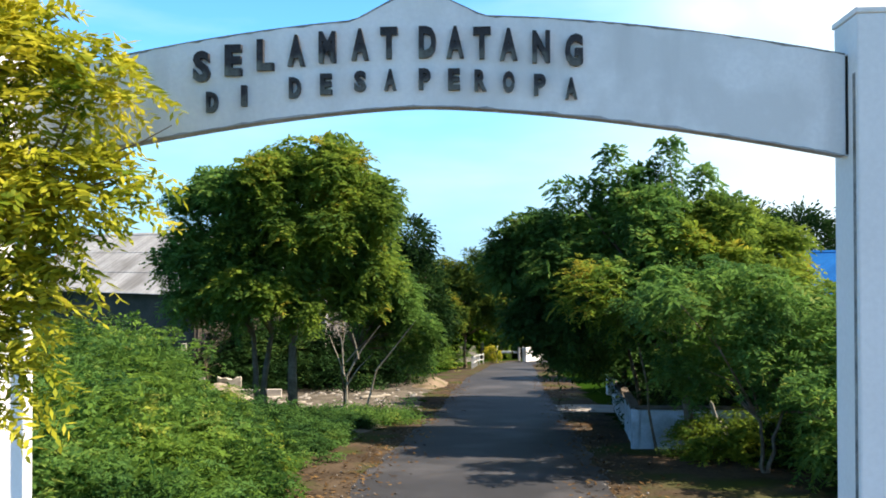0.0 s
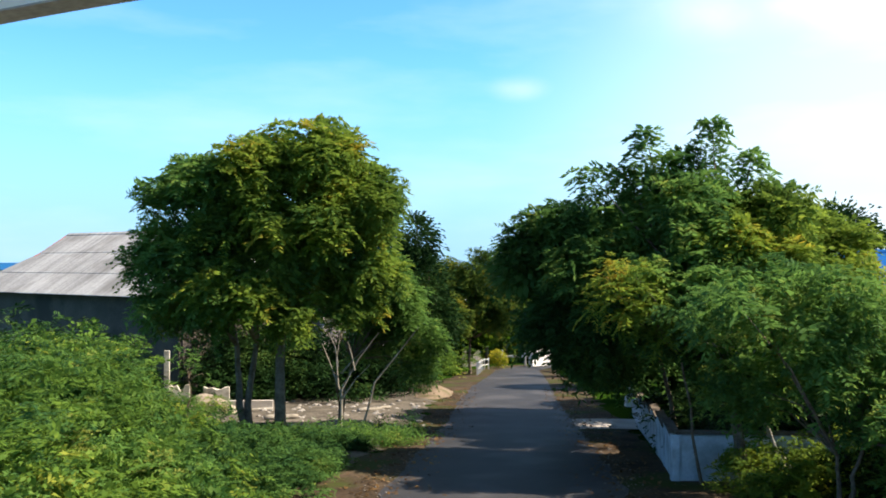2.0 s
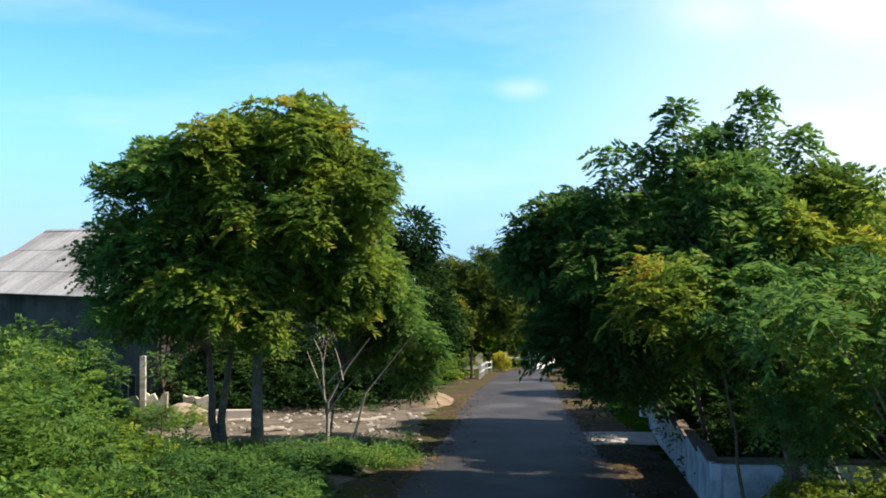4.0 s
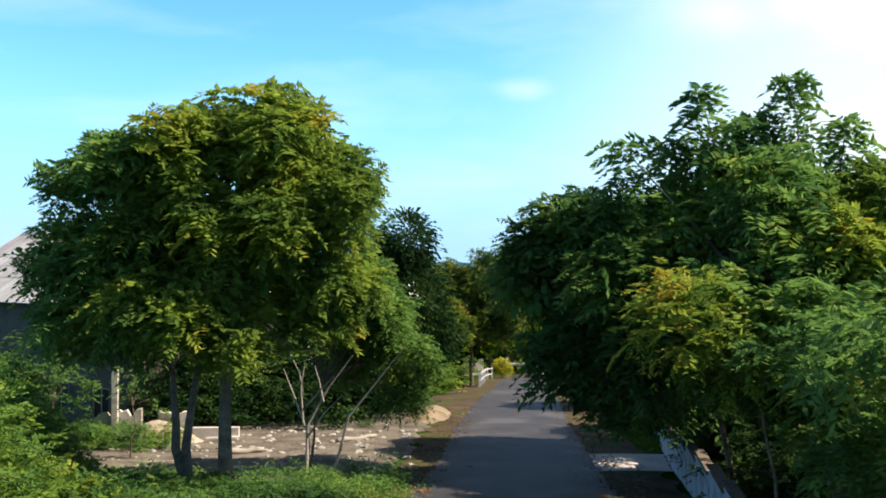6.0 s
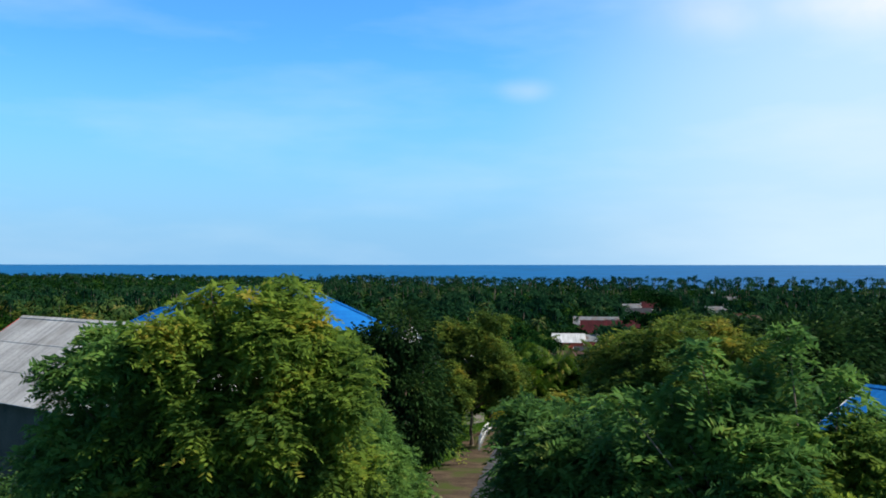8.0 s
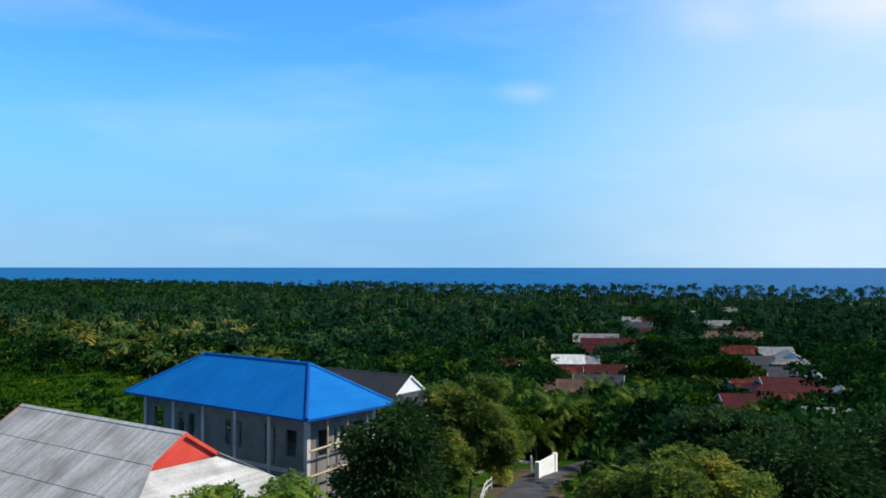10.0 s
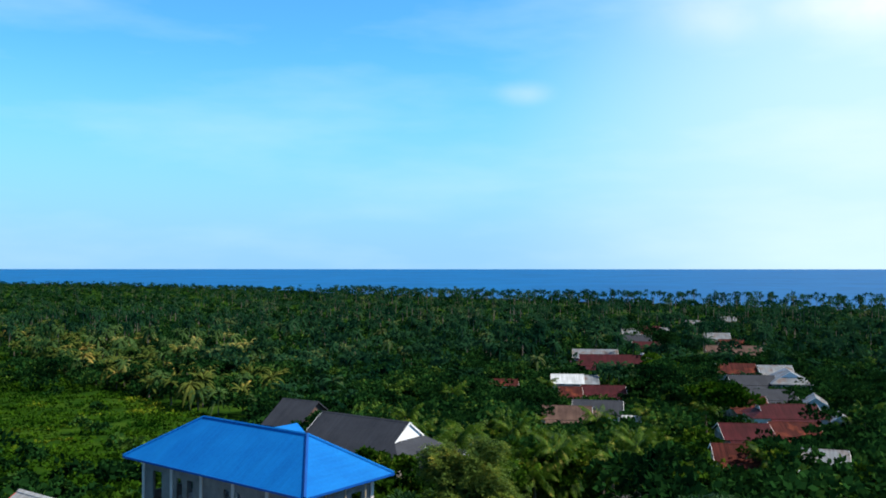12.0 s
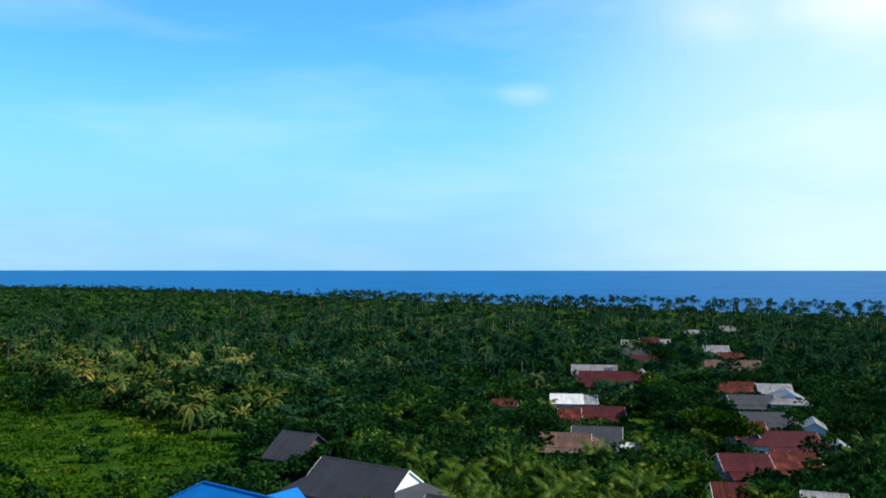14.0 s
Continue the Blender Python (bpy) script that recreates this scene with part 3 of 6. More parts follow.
def tree(name, label, base, forks, lobes, clumps, leaves, mat, seed, length=0.44, pairs=5, width=0.36, sigma=0.30, r0=0.14, bark=BARK, hollow=0.15, group="", plumes=(), sep=0.42, fill=0.9):
    rng = np.random.default_rng(seed)
    x, y = base
    root = new(name)
    root.location = (x, y, float(gz(x, y)) - 0.05)
    shift = np.array([x, y, root.location.z])
    local = [(l[0] - shift[0], l[1] - shift[1], l[2] - shift[2], *l[3:]) for l in lobes]
    if pairs:
        p, d, c = rosette_points(boughs(local, rng, max(1.0, 2.1 * sep)) if length > 0.3 else local, clumps, leaves, rng, sep, 2, length * 0.55)
        q = compound_leaves(p, d, length, pairs, width, rng, 0.42)
        # shaded leaves that fill the inside of large crowns
        if length > 0.3:
            pi, di, _ = crown_points([(*k[:3], *(r * 0.62 for r in k[3:])) for k in local], int(clumps * fill * 0.7), 7, 0.16, rng, 0.0)
            q = np.concatenate([q, simple_leaves(pi, di, length * 0.6, 0.6, rng)])
        if plumes:
            p, d = plume_points([(k[0] - shift[0], k[1] - shift[1], k[2] - shift[2], k[3]) for k in plumes], rng)
            q = np.concatenate([q, compound_leaves(p, d, 0.58, 9, 0.30, rng, 0.75)])
    else:
        p, d, c = crown_points(local, clumps, leaves, sigma, rng, hollow)
        q = simple_leaves(p, d, length, width, rng)
    crown = new("crown", quads_mesh("crown", q, mat))
    crown.parent = root
    picks = c[rng.choice(len(c), min(len(c), 26), replace=False)]
    picks = np.concatenate([picks, [np.array((k[0], k[1], k[2] - 0.3)) - shift for k in plumes]]) if plumes else picks
    v, f = limbs((0, 0, 0), [np.array(k) - shift for k in forks], picks, r0, rng)
    mesh_object("trunk", v, f, bark, root, smooth=True)
    return tagged(root, label, "tree", group)


tree("broadleaf_tree", "leafy roadside tree with forked dark trunk and feathery leaves", (-5.7, 28.2), [(-5.95, 28.1, 0.6), (-5.35, 28.0, 0.7)],
     [(-7.15, 26.9, 4.95, 0.85, 1.0, 0.5), (-7.65, 26.8, 3.25, 0.75, 1.0, 0.65), (-6.5, 26.8, 3.0, 1.1, 1.5, 1.0), (-5.9, 26.5, 4.9, 0.8, 1.1, 0.6), (-6.3, 26.3, 2.1, 1.2, 1.1, 0.6), (-7.2, 26.2, 2.0, 0.7, 0.9, 0.5), (-5.3, 26.0, 2.0, 0.7, 0.8, 0.5)], 420, 9, LEAF_GREEN, 11, 0.46, 7, 0.36, r0=0.15, bark=TAN_BARK)
tree("broadleaf_tree", "tall rounded roadside tree with browning feathery green leaves", (-4.6, 27.5), [(-4.5, 27.4, 2.2)],
     [(-4.7, 26.6, 5.6, 0.95, 1.3, 0.95), (-3.15, 26.7, 5.7, 0.95, 1.3, 0.9), (-1.9, 26.7, 4.6, 0.65, 1.1, 0.85), (-3.8, 26.3, 3.9, 1.7, 1.6, 1.3), (-2.2, 26.6, 5.2, 0.5, 0.9, 0.6), (-2.5, 27.2, 3.75, 0.5, 0.6, 0.5), (-1.8, 27.0, 3.3, 0.7, 1.0, 0.8), (-5.3, 26.3, 4.0, 0.9, 1.2, 0.9), (-4.5, 25.4, 2.5, 1.2, 0.9, 0.7), (-2.6, 26.8, 2.5, 1.0, 1.1, 1.0), (-3.4, 25.4, 3.6, 0.8, 0.7, 0.7), (-3.9, 26.0, 1.7, 0.7, 0.8, 0.5)], 560, 9, LEAF_OLIVE, 12, 0.46, 7, 0.36, r0=0.2, fill=0.85, bark=TAN_BARK, plumes=[(-5.2, 26.6, 6.75, 0.6), (-4.6, 26.5, 7.0, 0.6), (-3.15, 26.6, 7.1, 0.6), (-2.7, 26.7, 6.65, 0.5)])
tree("pale_trunk_tree", "small tree with bare pale branches and green leaves", (-3.45, 31.9), [(-3.5, 31.9, -0.6), (-3.0, 31.8, -0.2)],
     [(-2.3, 32.2, 1.9, 1.2, 1.3, 1.0), (-3.2, 32.0, 2.2, 1.1, 1.2, 0.8), (-1.5, 32.0, 1.0, 0.7, 1.0, 0.8), (-2.3, 32.6, 0.6, 1.0, 0.9, 0.6), (-0.9, 33.4, 0.2, 0.7, 0.9, 0.9)], 260, 10, LEAF_GREEN, 13, 0.44, 8, 0.30, r0=0.05, bark=BARK)
tree("mango_tree", "dense dark green tree beside the road", (-1.6, 47.2), [(-1.6, 47.2, -1.4)],
     [(-1.7, 47.2, 1.4, 2.0, 2.0, 2.4), (-1.6, 47.2, 4.0, 1.2, 1.3, 1.5), (-3.0, 47, 1.2, 1.5, 1.5, 2.2), (-0.6, 47.0, 0.0, 1.2, 1.3, 1.5), (-2.9, 47.2, 3.4, 1.1, 1.2, 1.0)], 800, 30, LEAF_DARK, 14, 0.24, 0, 0.42, 0.26, r0=0.2, hollow=0.6)
tree("roadside_tree", "yellow-green roadside tree at the bend", (2.2, 69.0), [(2.2, 69, -3.0)],
     [(2.6, 68, 0.6, 2.2, 2.2, 2.0), (3.9, 67, -0.6, 1.7, 1.6, 1.5), (1.4, 69, 1.9, 1.3, 1.3, 1.0), (3.2, 68.5, 2.7, 1.5, 1.4, 0.9), (0.6, 66, -0.9, 1.7, 1.6, 1.4), (0.4, 69.5, 2.0, 1.5, 1.4, 1.0)], 380, 11, LEAF_BRONZE, 15, 0.55, 4, 0.4, 0.42, r0=0.16, sep=0.55)
tree("broadleaf_tree", "large dark tree with drooping plumes of leaves over the wall", (5.95, 20.1), [(5.7, 20.5, 0.6), (5.8, 21.0, 0.9)],
     [(5.4, 22.2, 3.3, 1.4, 1.8, 1.0), (4.9, 20.8, 2.2, 0.9, 1.1, 0.8), (5.6, 22.3, 4.1, 1.0, 1.1, 0.5),
      (4.4, 22.4, 4.1, 0.7, 0.7, 0.5), (5.0, 22.2, 4.4, 0.8, 0.7, 0.5)], 430, 9, LEAF_GREEN, 16, 0.46, 7, 0.34, r0=0.10, fill=0.4,
     plumes=[(4.52, 22.4, 6.15, 1.5), (4.1, 22.6, 5.3, 1.0), (6.02, 22.4, 6.35, 1.8), (6.95, 22.5, 5.7, 1.4), (3.25, 22.4, 5.3, 0.9), (5.45, 22.5, 5.75, 1.3), (7.7, 22.8, 5.0, 1.0)])
# deep leaf colour carries the black shade over the right verge
tree("broadleaf_tree", "tree leaning over the road edge, shade put into its dark leaf colour", (6.1, 25.0), [(5.4, 24.6, 0.6)],
     [(3.5, 22.9, 2.5, 0.95, 1.4, 1.2), (4.2, 21.4, 2.1, 0.9, 1.1, 0.7), (4.1, 22.2, 1.6, 0.8, 0.8, 0.45), (2.5, 24.0, 3.6, 0.8, 0.8, 0.55), (2.7, 23.6, 1.9, 0.7, 1.0, 1.0), (1.85, 24.2, 2.75, 0.5, 0.7, 0.5), (3.9, 24.4, 3.0, 1.0, 1.0, 1.0), (3.3, 24.2, 0.9, 0.8, 0.9, 0.6)], 380, 10, LEAF_DEEP, 26, 0.46, 7, 0.34, r0=0.09, fill=1.4, plumes=[(2.0, 24.0, 4.4, 0.8), (2.75, 24.0, 4.6, 0.9)])
tree("broadleaf_tree", "spreading roadside tree with yellowing leaves", (8.6, 23.4), [(8.5, 23.2, 0.8)],
     [(6.5, 21.8, 3.35, 1.3, 1.5, 1.1), (8.0, 23.0, 3.1, 1.2, 1.5, 1.1), (10.2, 22.6, 1.3, 1.2, 1.5, 0.8), (7.2, 21.4, 2.2, 1.3, 1.3, 1.3), (7.8, 22.6, 3.8, 0.8, 0.9, 0.5), (9.0, 22, 1.2, 1.4, 1.4, 1.1), (6.6, 20.6, 1.2, 0.9, 0.8, 0.8)], 520, 9, LEAF_SUNNY, 17, 0.46, 7, 0.34, r0=0.15, fill=0.4)
tree("shrub_tree", "low leafy tree with long narrow leaves near the gate", (6.6, 17.4), [(6.5, 17.4, -0.2), (6.9, 17.3, 0.0)],
     [(4.6, 16.9, 2.0, 0.9, 1.0, 0.45), (5.8, 17.2, 1.9, 1.1, 1.1, 0.8), (7.2, 17.4, 1.3, 1.2, 1.2, 1.1), (7.4, 16.9, 0.5, 0.8, 0.8, 0.7), (5.8, 18.7, 1.2, 0.8, 0.8, 0.6), (7.0, 18.1, 1.9, 0.9, 0.7, 0.6), (7.0, 15.6, 0.3, 0.8, 0.7, 0.6), (7.6, 16.0, -0.5, 0.9, 0.8, 0.5)], 210, 8, LEAF_GREEN, 18, 0.46, 9, 0.28, r0=0.06, fill=0.05, sep=0.52)
tree("shrub_tree", "straggling shrub with feathery green leaves in front of the wall", (6.9, 19.7), [(6.0, 19.6, 0.1), (5.6, 19.9, 0.7)],
     [(5.8, 19.5, 1.4, 0.7, 0.6, 0.5), (5.3, 19.6, 1.2, 0.5, 0.5, 0.4), (6.0, 19.2, 0.4, 0.6, 0.5, 0.45), (5.3, 19.8, 2.0, 0.5, 0.5, 0.35)], 90, 8, LEAF_GREEN, 27, 0.42, 9, 0.27, r0=0.05, fill=0.0, bark=PALE_BARK, sep=0.55)
tree("shrub_tree", "slender shrub with yellow and brown leaves over the wall corner", (5.2, 20.5), [(4.7, 20.3, 1.2)],
     [(4.0, 19.9, 2.4, 0.6, 0.6, 0.35), (3.75, 19.8, 1.95, 0.35, 0.4, 0.3), (4.3, 19.9, 1.75, 0.45, 0.4, 0.3)], 46, 8, LEAF_OLIVE, 28, 0.42, 9, 0.27, r0=0.04, fill=0.0, sep=0.5)
# its dark leaves likewise hold the shade of the overhang
tree("broadleaf_tree", "overhanging tree behind the boundary wall, shade put into its dark leaf colour", (7.6, 31.5), [(7.4, 31.4, 0.0)],
     [(6.0, 31.0, 1.2, 1.9, 2.4, 1.7), (5.0, 30.0, 0.4, 1.2, 1.7, 1.1), (3.1, 30.5, 2.9, 1.1, 1.5, 0.8), (4.6, 30.4, 2.0, 1.4, 1.7, 1.1), (4.9, 27.5, 0.9, 1.0, 1.8, 1.1), (8.2, 29.5, 0.8, 1.7, 2.1, 1.7)], 440, 11, LEAF_DEEP, 19, 0.55, 4, 0.40, 0.40, r0=0.18, fill=1.4)
tree("broadleaf_tree", "broad yellow-green tree beyond the boundary wall", (8.0, 37.0), [(7.9, 36.9, 0.4)],
     [(6.6, 35.8, 3.5, 1.6, 1.7, 1.2), (8.1, 36.2, 4.5, 1.5, 1.5, 0.9), (9.7, 36.2, 3.8, 1.2, 1.5, 1.0), (5.2, 34.8, 2.0, 1.1, 1.3, 1.2), (7.8, 35.0, 1.6, 2.4, 1.8, 1.4), (10.6, 36.2, 2.0, 1.3, 1.5, 1.4)], 540, 11, LEAF_BRONZE, 21, 0.52, 6, 0.32, 0.42, r0=0.18, sep=0.56)
tree("mango_tree", "big dense dark green tree behind the blue roof", (13.2, 39.5), [(13.2, 39.4, 0.0)],
     [(12.9, 39.0, 3.5, 1.8, 2.0, 2.0), (14.6, 40.5, 3.4, 1.8, 1.8, 2.1), (17.8, 42.5, 3.2, 2.6, 2.0, 2.3), (12.2, 37.8, 0.4, 1.8, 1.8, 1.8)], 1000, 30, LEAF_DARK, 22, 0.25, 0, 0.45, 0.30, r0=0.24, hollow=0.6)
tree("broadleaf_tree", "round dark green tree at the road bend", (12.2, 49.5), [(12.2, 49.4, -0.5)],
     [(13.2, 49, 2.9, 2.4, 2.4, 2.0), (10.0, 48.6, 1.4, 1.7, 1.8, 1.6), (15.6, 49, 2.3, 2.0, 2.0, 2.0)], 400, 11, LEAF_DARK, 23, 0.58, 4, 0.4, 0.55, r0=0.26, sep=0.5)
yellow_tree = tree("yellow_leaf_tree", "young tree with bright yellow-green feathery leaves beside the gate", (-3.75, 5.2), [(-3.55, 5.3, 2.2)],
     [(-2.45, 5.45, 3.50, 0.42, 0.25, 0.13), (-2.50, 5.5, 4.12, 0.46, 0.25, 0.16), (-2.85, 5.45, 4.30, 0.36, 0.28, 0.28), (-2.75, 5.45, 3.20, 0.36, 0.25, 0.16), (-3.15, 5.4, 3.75, 0.36, 0.30, 0.60), (-3.0, 5.4, 2.85, 0.22, 0.2, 0.24), (-3.1, 5.4, 2.45, 0.12, 0.15, 0.2), (-2.72, 5.4, 2.72, 0.20, 0.2, 0.28), (-2.85, 5.4, 2.3, 0.15, 0.15, 0.2)], 150, 8, LEAF_YELLOW, 20, 0.29, 8, 0.28, 0.15, r0=0.05, sep=0.21)
for a, b in (((-2.6, 3.7), (-1.64, 3.88)), ((-2.7, 3.55), (-1.83, 3.64)), ((-2.5, 3.68), (-1.86, 3.73))):
    rel = yellow_tree.location
    pts = [Vector((a[0] + (b[0] - a[0]) * s - rel.x, 5.35 - rel.y, a[1] + (b[1] - a[1]) * s - 0.12 * math.sin(3.1 * s) - rel.z)) for s in np.linspace(0, 1, 6)]
    v, f = tube(pts, [0.010, 0.009, 0.008, 0.006, 0.005, 0.003], 5)
    mesh_object("twig", v, f, BARK, yellow_tree)

# ---- thickets, field and far woods ----
RNG = np.random.default_rng(77)


def thicket(name, label, xy, heights, mat, per, length, pairs, width, seed, spread=0.55):
    """Many low bushes as one stuff object: tufts of leaves over the outside of leaning domes."""
    rng = np.random.default_rng(seed)
    n, tufts = len(xy), max(4, per // 5)
    z0 = gz(xy[:, 0], xy[:, 1])
    u = unit(rng.normal(size=(n, tufts, 3)) * np.array([1, 1, 0.8]) + np.array([0, 0, 0.45]))
    u[..., 2] = np.abs(u[..., 2])
    wide = np.minimum(spread * 1.5, heights * 0.8)[:, None] * rng.uniform(0.7, 1.3, (n, tufts))
    c = np.stack([xy[:, None, 0] + u[..., 0] * wide, xy[:, None, 1] + u[..., 1] * wide, z0[:, None] + heights[:, None] * (0.15 + 0.8 * u[..., 2]) * rng.uniform(0.6, 1.06, (n, tufts))], -1)
    a = np.arange(7) * 2.4 + rng.uniform(0, 6.3, (n, tufts, 1))
    d = np.stack([np.cos(a), np.sin(a), rng.uniform(-0.1, 0.8, a.shape)], -1) + u[:, :, None, :] * 0.7
    p = np.broadcast_to(c[:, :, None, :], d.shape) + rng.normal(size=d.shape) * 0.07
    p, d = p.reshape(-1, 3), d.reshape(-1, 3)
    q = compound_leaves(p, d, length, pairs, width, rng) if pairs else simple_leaves(p, d, length, width, rng)
    return tagged(new(name, quads_mesh(name, q, mat)), label, "bushes", kind="stuff")


# tall weeds and shrubs left of the road, lower towards the road and the clearing
bx = RNG.uniform(-15, -2.2, 1100)
by = RNG.uniform(9.5, 27.5, 1100)
edge = np.interp(by, (9, 20, 24, 28), (-3.3, -2.9, -2.4, -1.4))
keep = bx < edge
bx, by, edge = bx[keep], by[keep], edge[keep]
tall = np.clip(1.4 + (edge - bx) * 0.60, 1.1, 5.1)
lane = (bx + 0.1) / (by - 3.0)
tall = np.minimum(tall, 2.95 - np.interp(lane, (-0.52, -0.35, -0.32, -0.14, -0.10), (0.015, 0.060, 0.155, 0.180, 0.23)) * (by - 3.0) - gz(bx, by) - 0.3)
lane = (bx - 0.3) / (by - 8.2)
tall = np.where(by > 13, np.minimum(tall, 2.95 - np.interp(lane, (-0.46, -0.40), (0.075, 0.226)) * (by - 8.2) - gz(bx, by) - 0.25), tall)
tall = np.maximum(tall, 0.35) * RNG.uniform(0.7, 1.05, len(bx))
kind_of = RNG.random(len(bx))
# weeds near the road get a darker leaf colour in place of tree shade
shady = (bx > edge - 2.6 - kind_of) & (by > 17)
for lo, hi, mat, label, length, pairs, width, seed in ((0.0, 0.45, LEAF_FRESH, "tangled bright green weeds and shrubs along the road", 0.34, 6, 0.30, 31), (0.45, 0.75, LEAF_GREEN, "feathery olive green shrubs among the weeds", 0.36, 8, 0.24, 39), (0.75, 1.0, LEAF_FRESH, "broad-leaved bright green shrubs among the weeds", 0.13, 0, 0.5, 40)):
    pick = (kind_of >= lo) & (kind_of < hi) & ~shady
    thicket("shrub_thicket", label, np.stack([bx, by], 1)[pick], tall[pick], mat, 85 if pairs else 420, length, pairs, width, seed, 0.42)
thicket("shrub_thicket", "creeping weeds beside the road, tree shade put into their deep green", np.stack([bx, by], 1)[shady], tall[shady] * RNG.uniform(0.5, 1.15, shady.sum()), LEAF_DEEP, 80, 0.30, 6, 0.30, 43, 0.42)
# ragged weeds at the rim of the rubble ground and on the far side
wx, wy = RNG.uniform(-13, 0.6, 260), RNG.uniform(26, 30, 260)
keep = wx < road_x(wy) - 2.6
thicket("low_weeds", "low green weeds at the edge of the clearing", np.stack([wx, wy], 1)[keep], RNG.uniform(0.25, 0.7, keep.sum()), LEAF_GREEN, 30, 0.26, 2, 0.4, 32, 0.4)
# near-black leaves put the shade behind the wall into the colour
ux, uy = RNG.uniform(6.2, 15, 420), RNG.uniform(14, 36, 420)
keep = ux > np.interp(uy, (14, 20.9, 21.1, 37), (7.4, 7.4, 5.5, 8.2))
thicket("shrub_thicket", "leafy shrubs and weeds in shade-dark green behind the boundary wall", np.stack([ux, uy], 1)[keep], np.where(uy[keep] < 21, 0.5, 1.0) * RNG.uniform(1.0, 2.3, keep.sum()), LEAF_DARK, 60, 0.36, 5, 0.34, 36, 0.5)
# undergrowth whose near-black colour includes the shade below the trees
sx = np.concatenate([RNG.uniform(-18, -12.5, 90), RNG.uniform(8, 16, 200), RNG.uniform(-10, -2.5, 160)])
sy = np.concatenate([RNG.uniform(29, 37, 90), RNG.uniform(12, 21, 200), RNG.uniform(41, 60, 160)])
thicket("shrub_thicket", "undergrowth in shade-dark green below the trees", np.stack([sx, sy], 1), RNG.uniform(0.8, 2.6, len(sx)) + np.where(sx < -9.5, 1.6, 0.0), LEAF_DARK, 30, 0.48, 2, 0.50, 33, 0.6)
low_rng = np.random.default_rng(61)
thicket("shrub_thicket", "leafy green weeds at the foot of the side wall", np.stack([low_rng.uniform(6.0, 9.0, 34), low_rng.uniform(18.4, 20.2, 34)], 1), low_rng.uniform(0.6, 1.3, 34), LEAF_SUNNY, 60, 0.34, 6, 0.30, 45, 0.45)
# tall dark bushes along the far rim of the clearing
kx, ky = RNG.uniform(-8.0, -1.4, 60), RNG.uniform(43.5, 48, 60)
ok = kx < road_x(ky) - 3.4
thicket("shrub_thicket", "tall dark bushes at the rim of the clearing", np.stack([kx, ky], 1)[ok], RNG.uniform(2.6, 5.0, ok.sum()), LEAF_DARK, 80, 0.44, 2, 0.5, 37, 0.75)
kx, ky = RNG.uniform(-16, -11.4, 60), RNG.uniform(28, 33.5, 60)
thicket("shrub_thicket", "tall green bushes below the grey house", np.stack([kx, ky], 1), RNG.uniform(2.2, 3.8, 60), LEAF_FRESH, 70, 0.44, 2, 0.48, 38, 0.65)

ky = RNG.uniform(40.4, 45.5, 50)
kx = -11.3 + 0.70 * (ky - 40.1) + RNG.uniform(0.7, 1.5, 50)
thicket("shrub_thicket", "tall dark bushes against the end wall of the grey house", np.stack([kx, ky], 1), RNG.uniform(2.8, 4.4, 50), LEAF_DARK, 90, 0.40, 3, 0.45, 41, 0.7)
kx, ky = RNG.uniform(-16.5, -12.6, 42), RNG.uniform(34.5, 38.0, 42)
thicket("shrub_thicket", "leafy olive bushes before the front of the grey house", np.stack([kx, ky], 1), RNG.uniform(2.4, 3.9, 42), LEAF_DEEP, 90, 0.40, 4, 0.40, 42, 0.6)


def palm_quads(n_fronds, segs, rng, length=3.6, droop=1.0):
    """Fronds of a coconut crown round the origin."""
    quads = []
    for k in range(n_fronds):
        a = 2 * math.pi * (k + rng.uniform(-0.35, 0.35)) / n_fronds * 2.618
        rise = rng.uniform(-0.5, 1.5)
        ln = length * rng.uniform(0.8, 1.1)
        h = np.array([math.cos(a), math.sin(a), 0.0])
        s_dir = np.array([-math.sin(a), math.cos(a), 0.0])
        pts = []
        for i in range(segs + 1):
            s = i / segs
            pts.append(h * ln * (s - 0.25 * s * s * (1 if rise > 0 else 0.4)) + np.array([0, 0, ln * (rise * s * 0.75 - droop * 0.85 * s * s)]))
        for i in range(segs):
            w0, w1 = (0.36 * math.sin(math.pi * min(0.95, 0.12 + 0.85 * j / segs)) * ln / 3.6 for j in (i, i + 1))
            for sg in (-1, 1):
                out = s_dir * sg + np.array([0, 0, -0.65])
                quads.append([pts[i], pts[i + 1], pts[i + 1] + out * w1, pts[i] + out * w0])
    return np.array(quads)


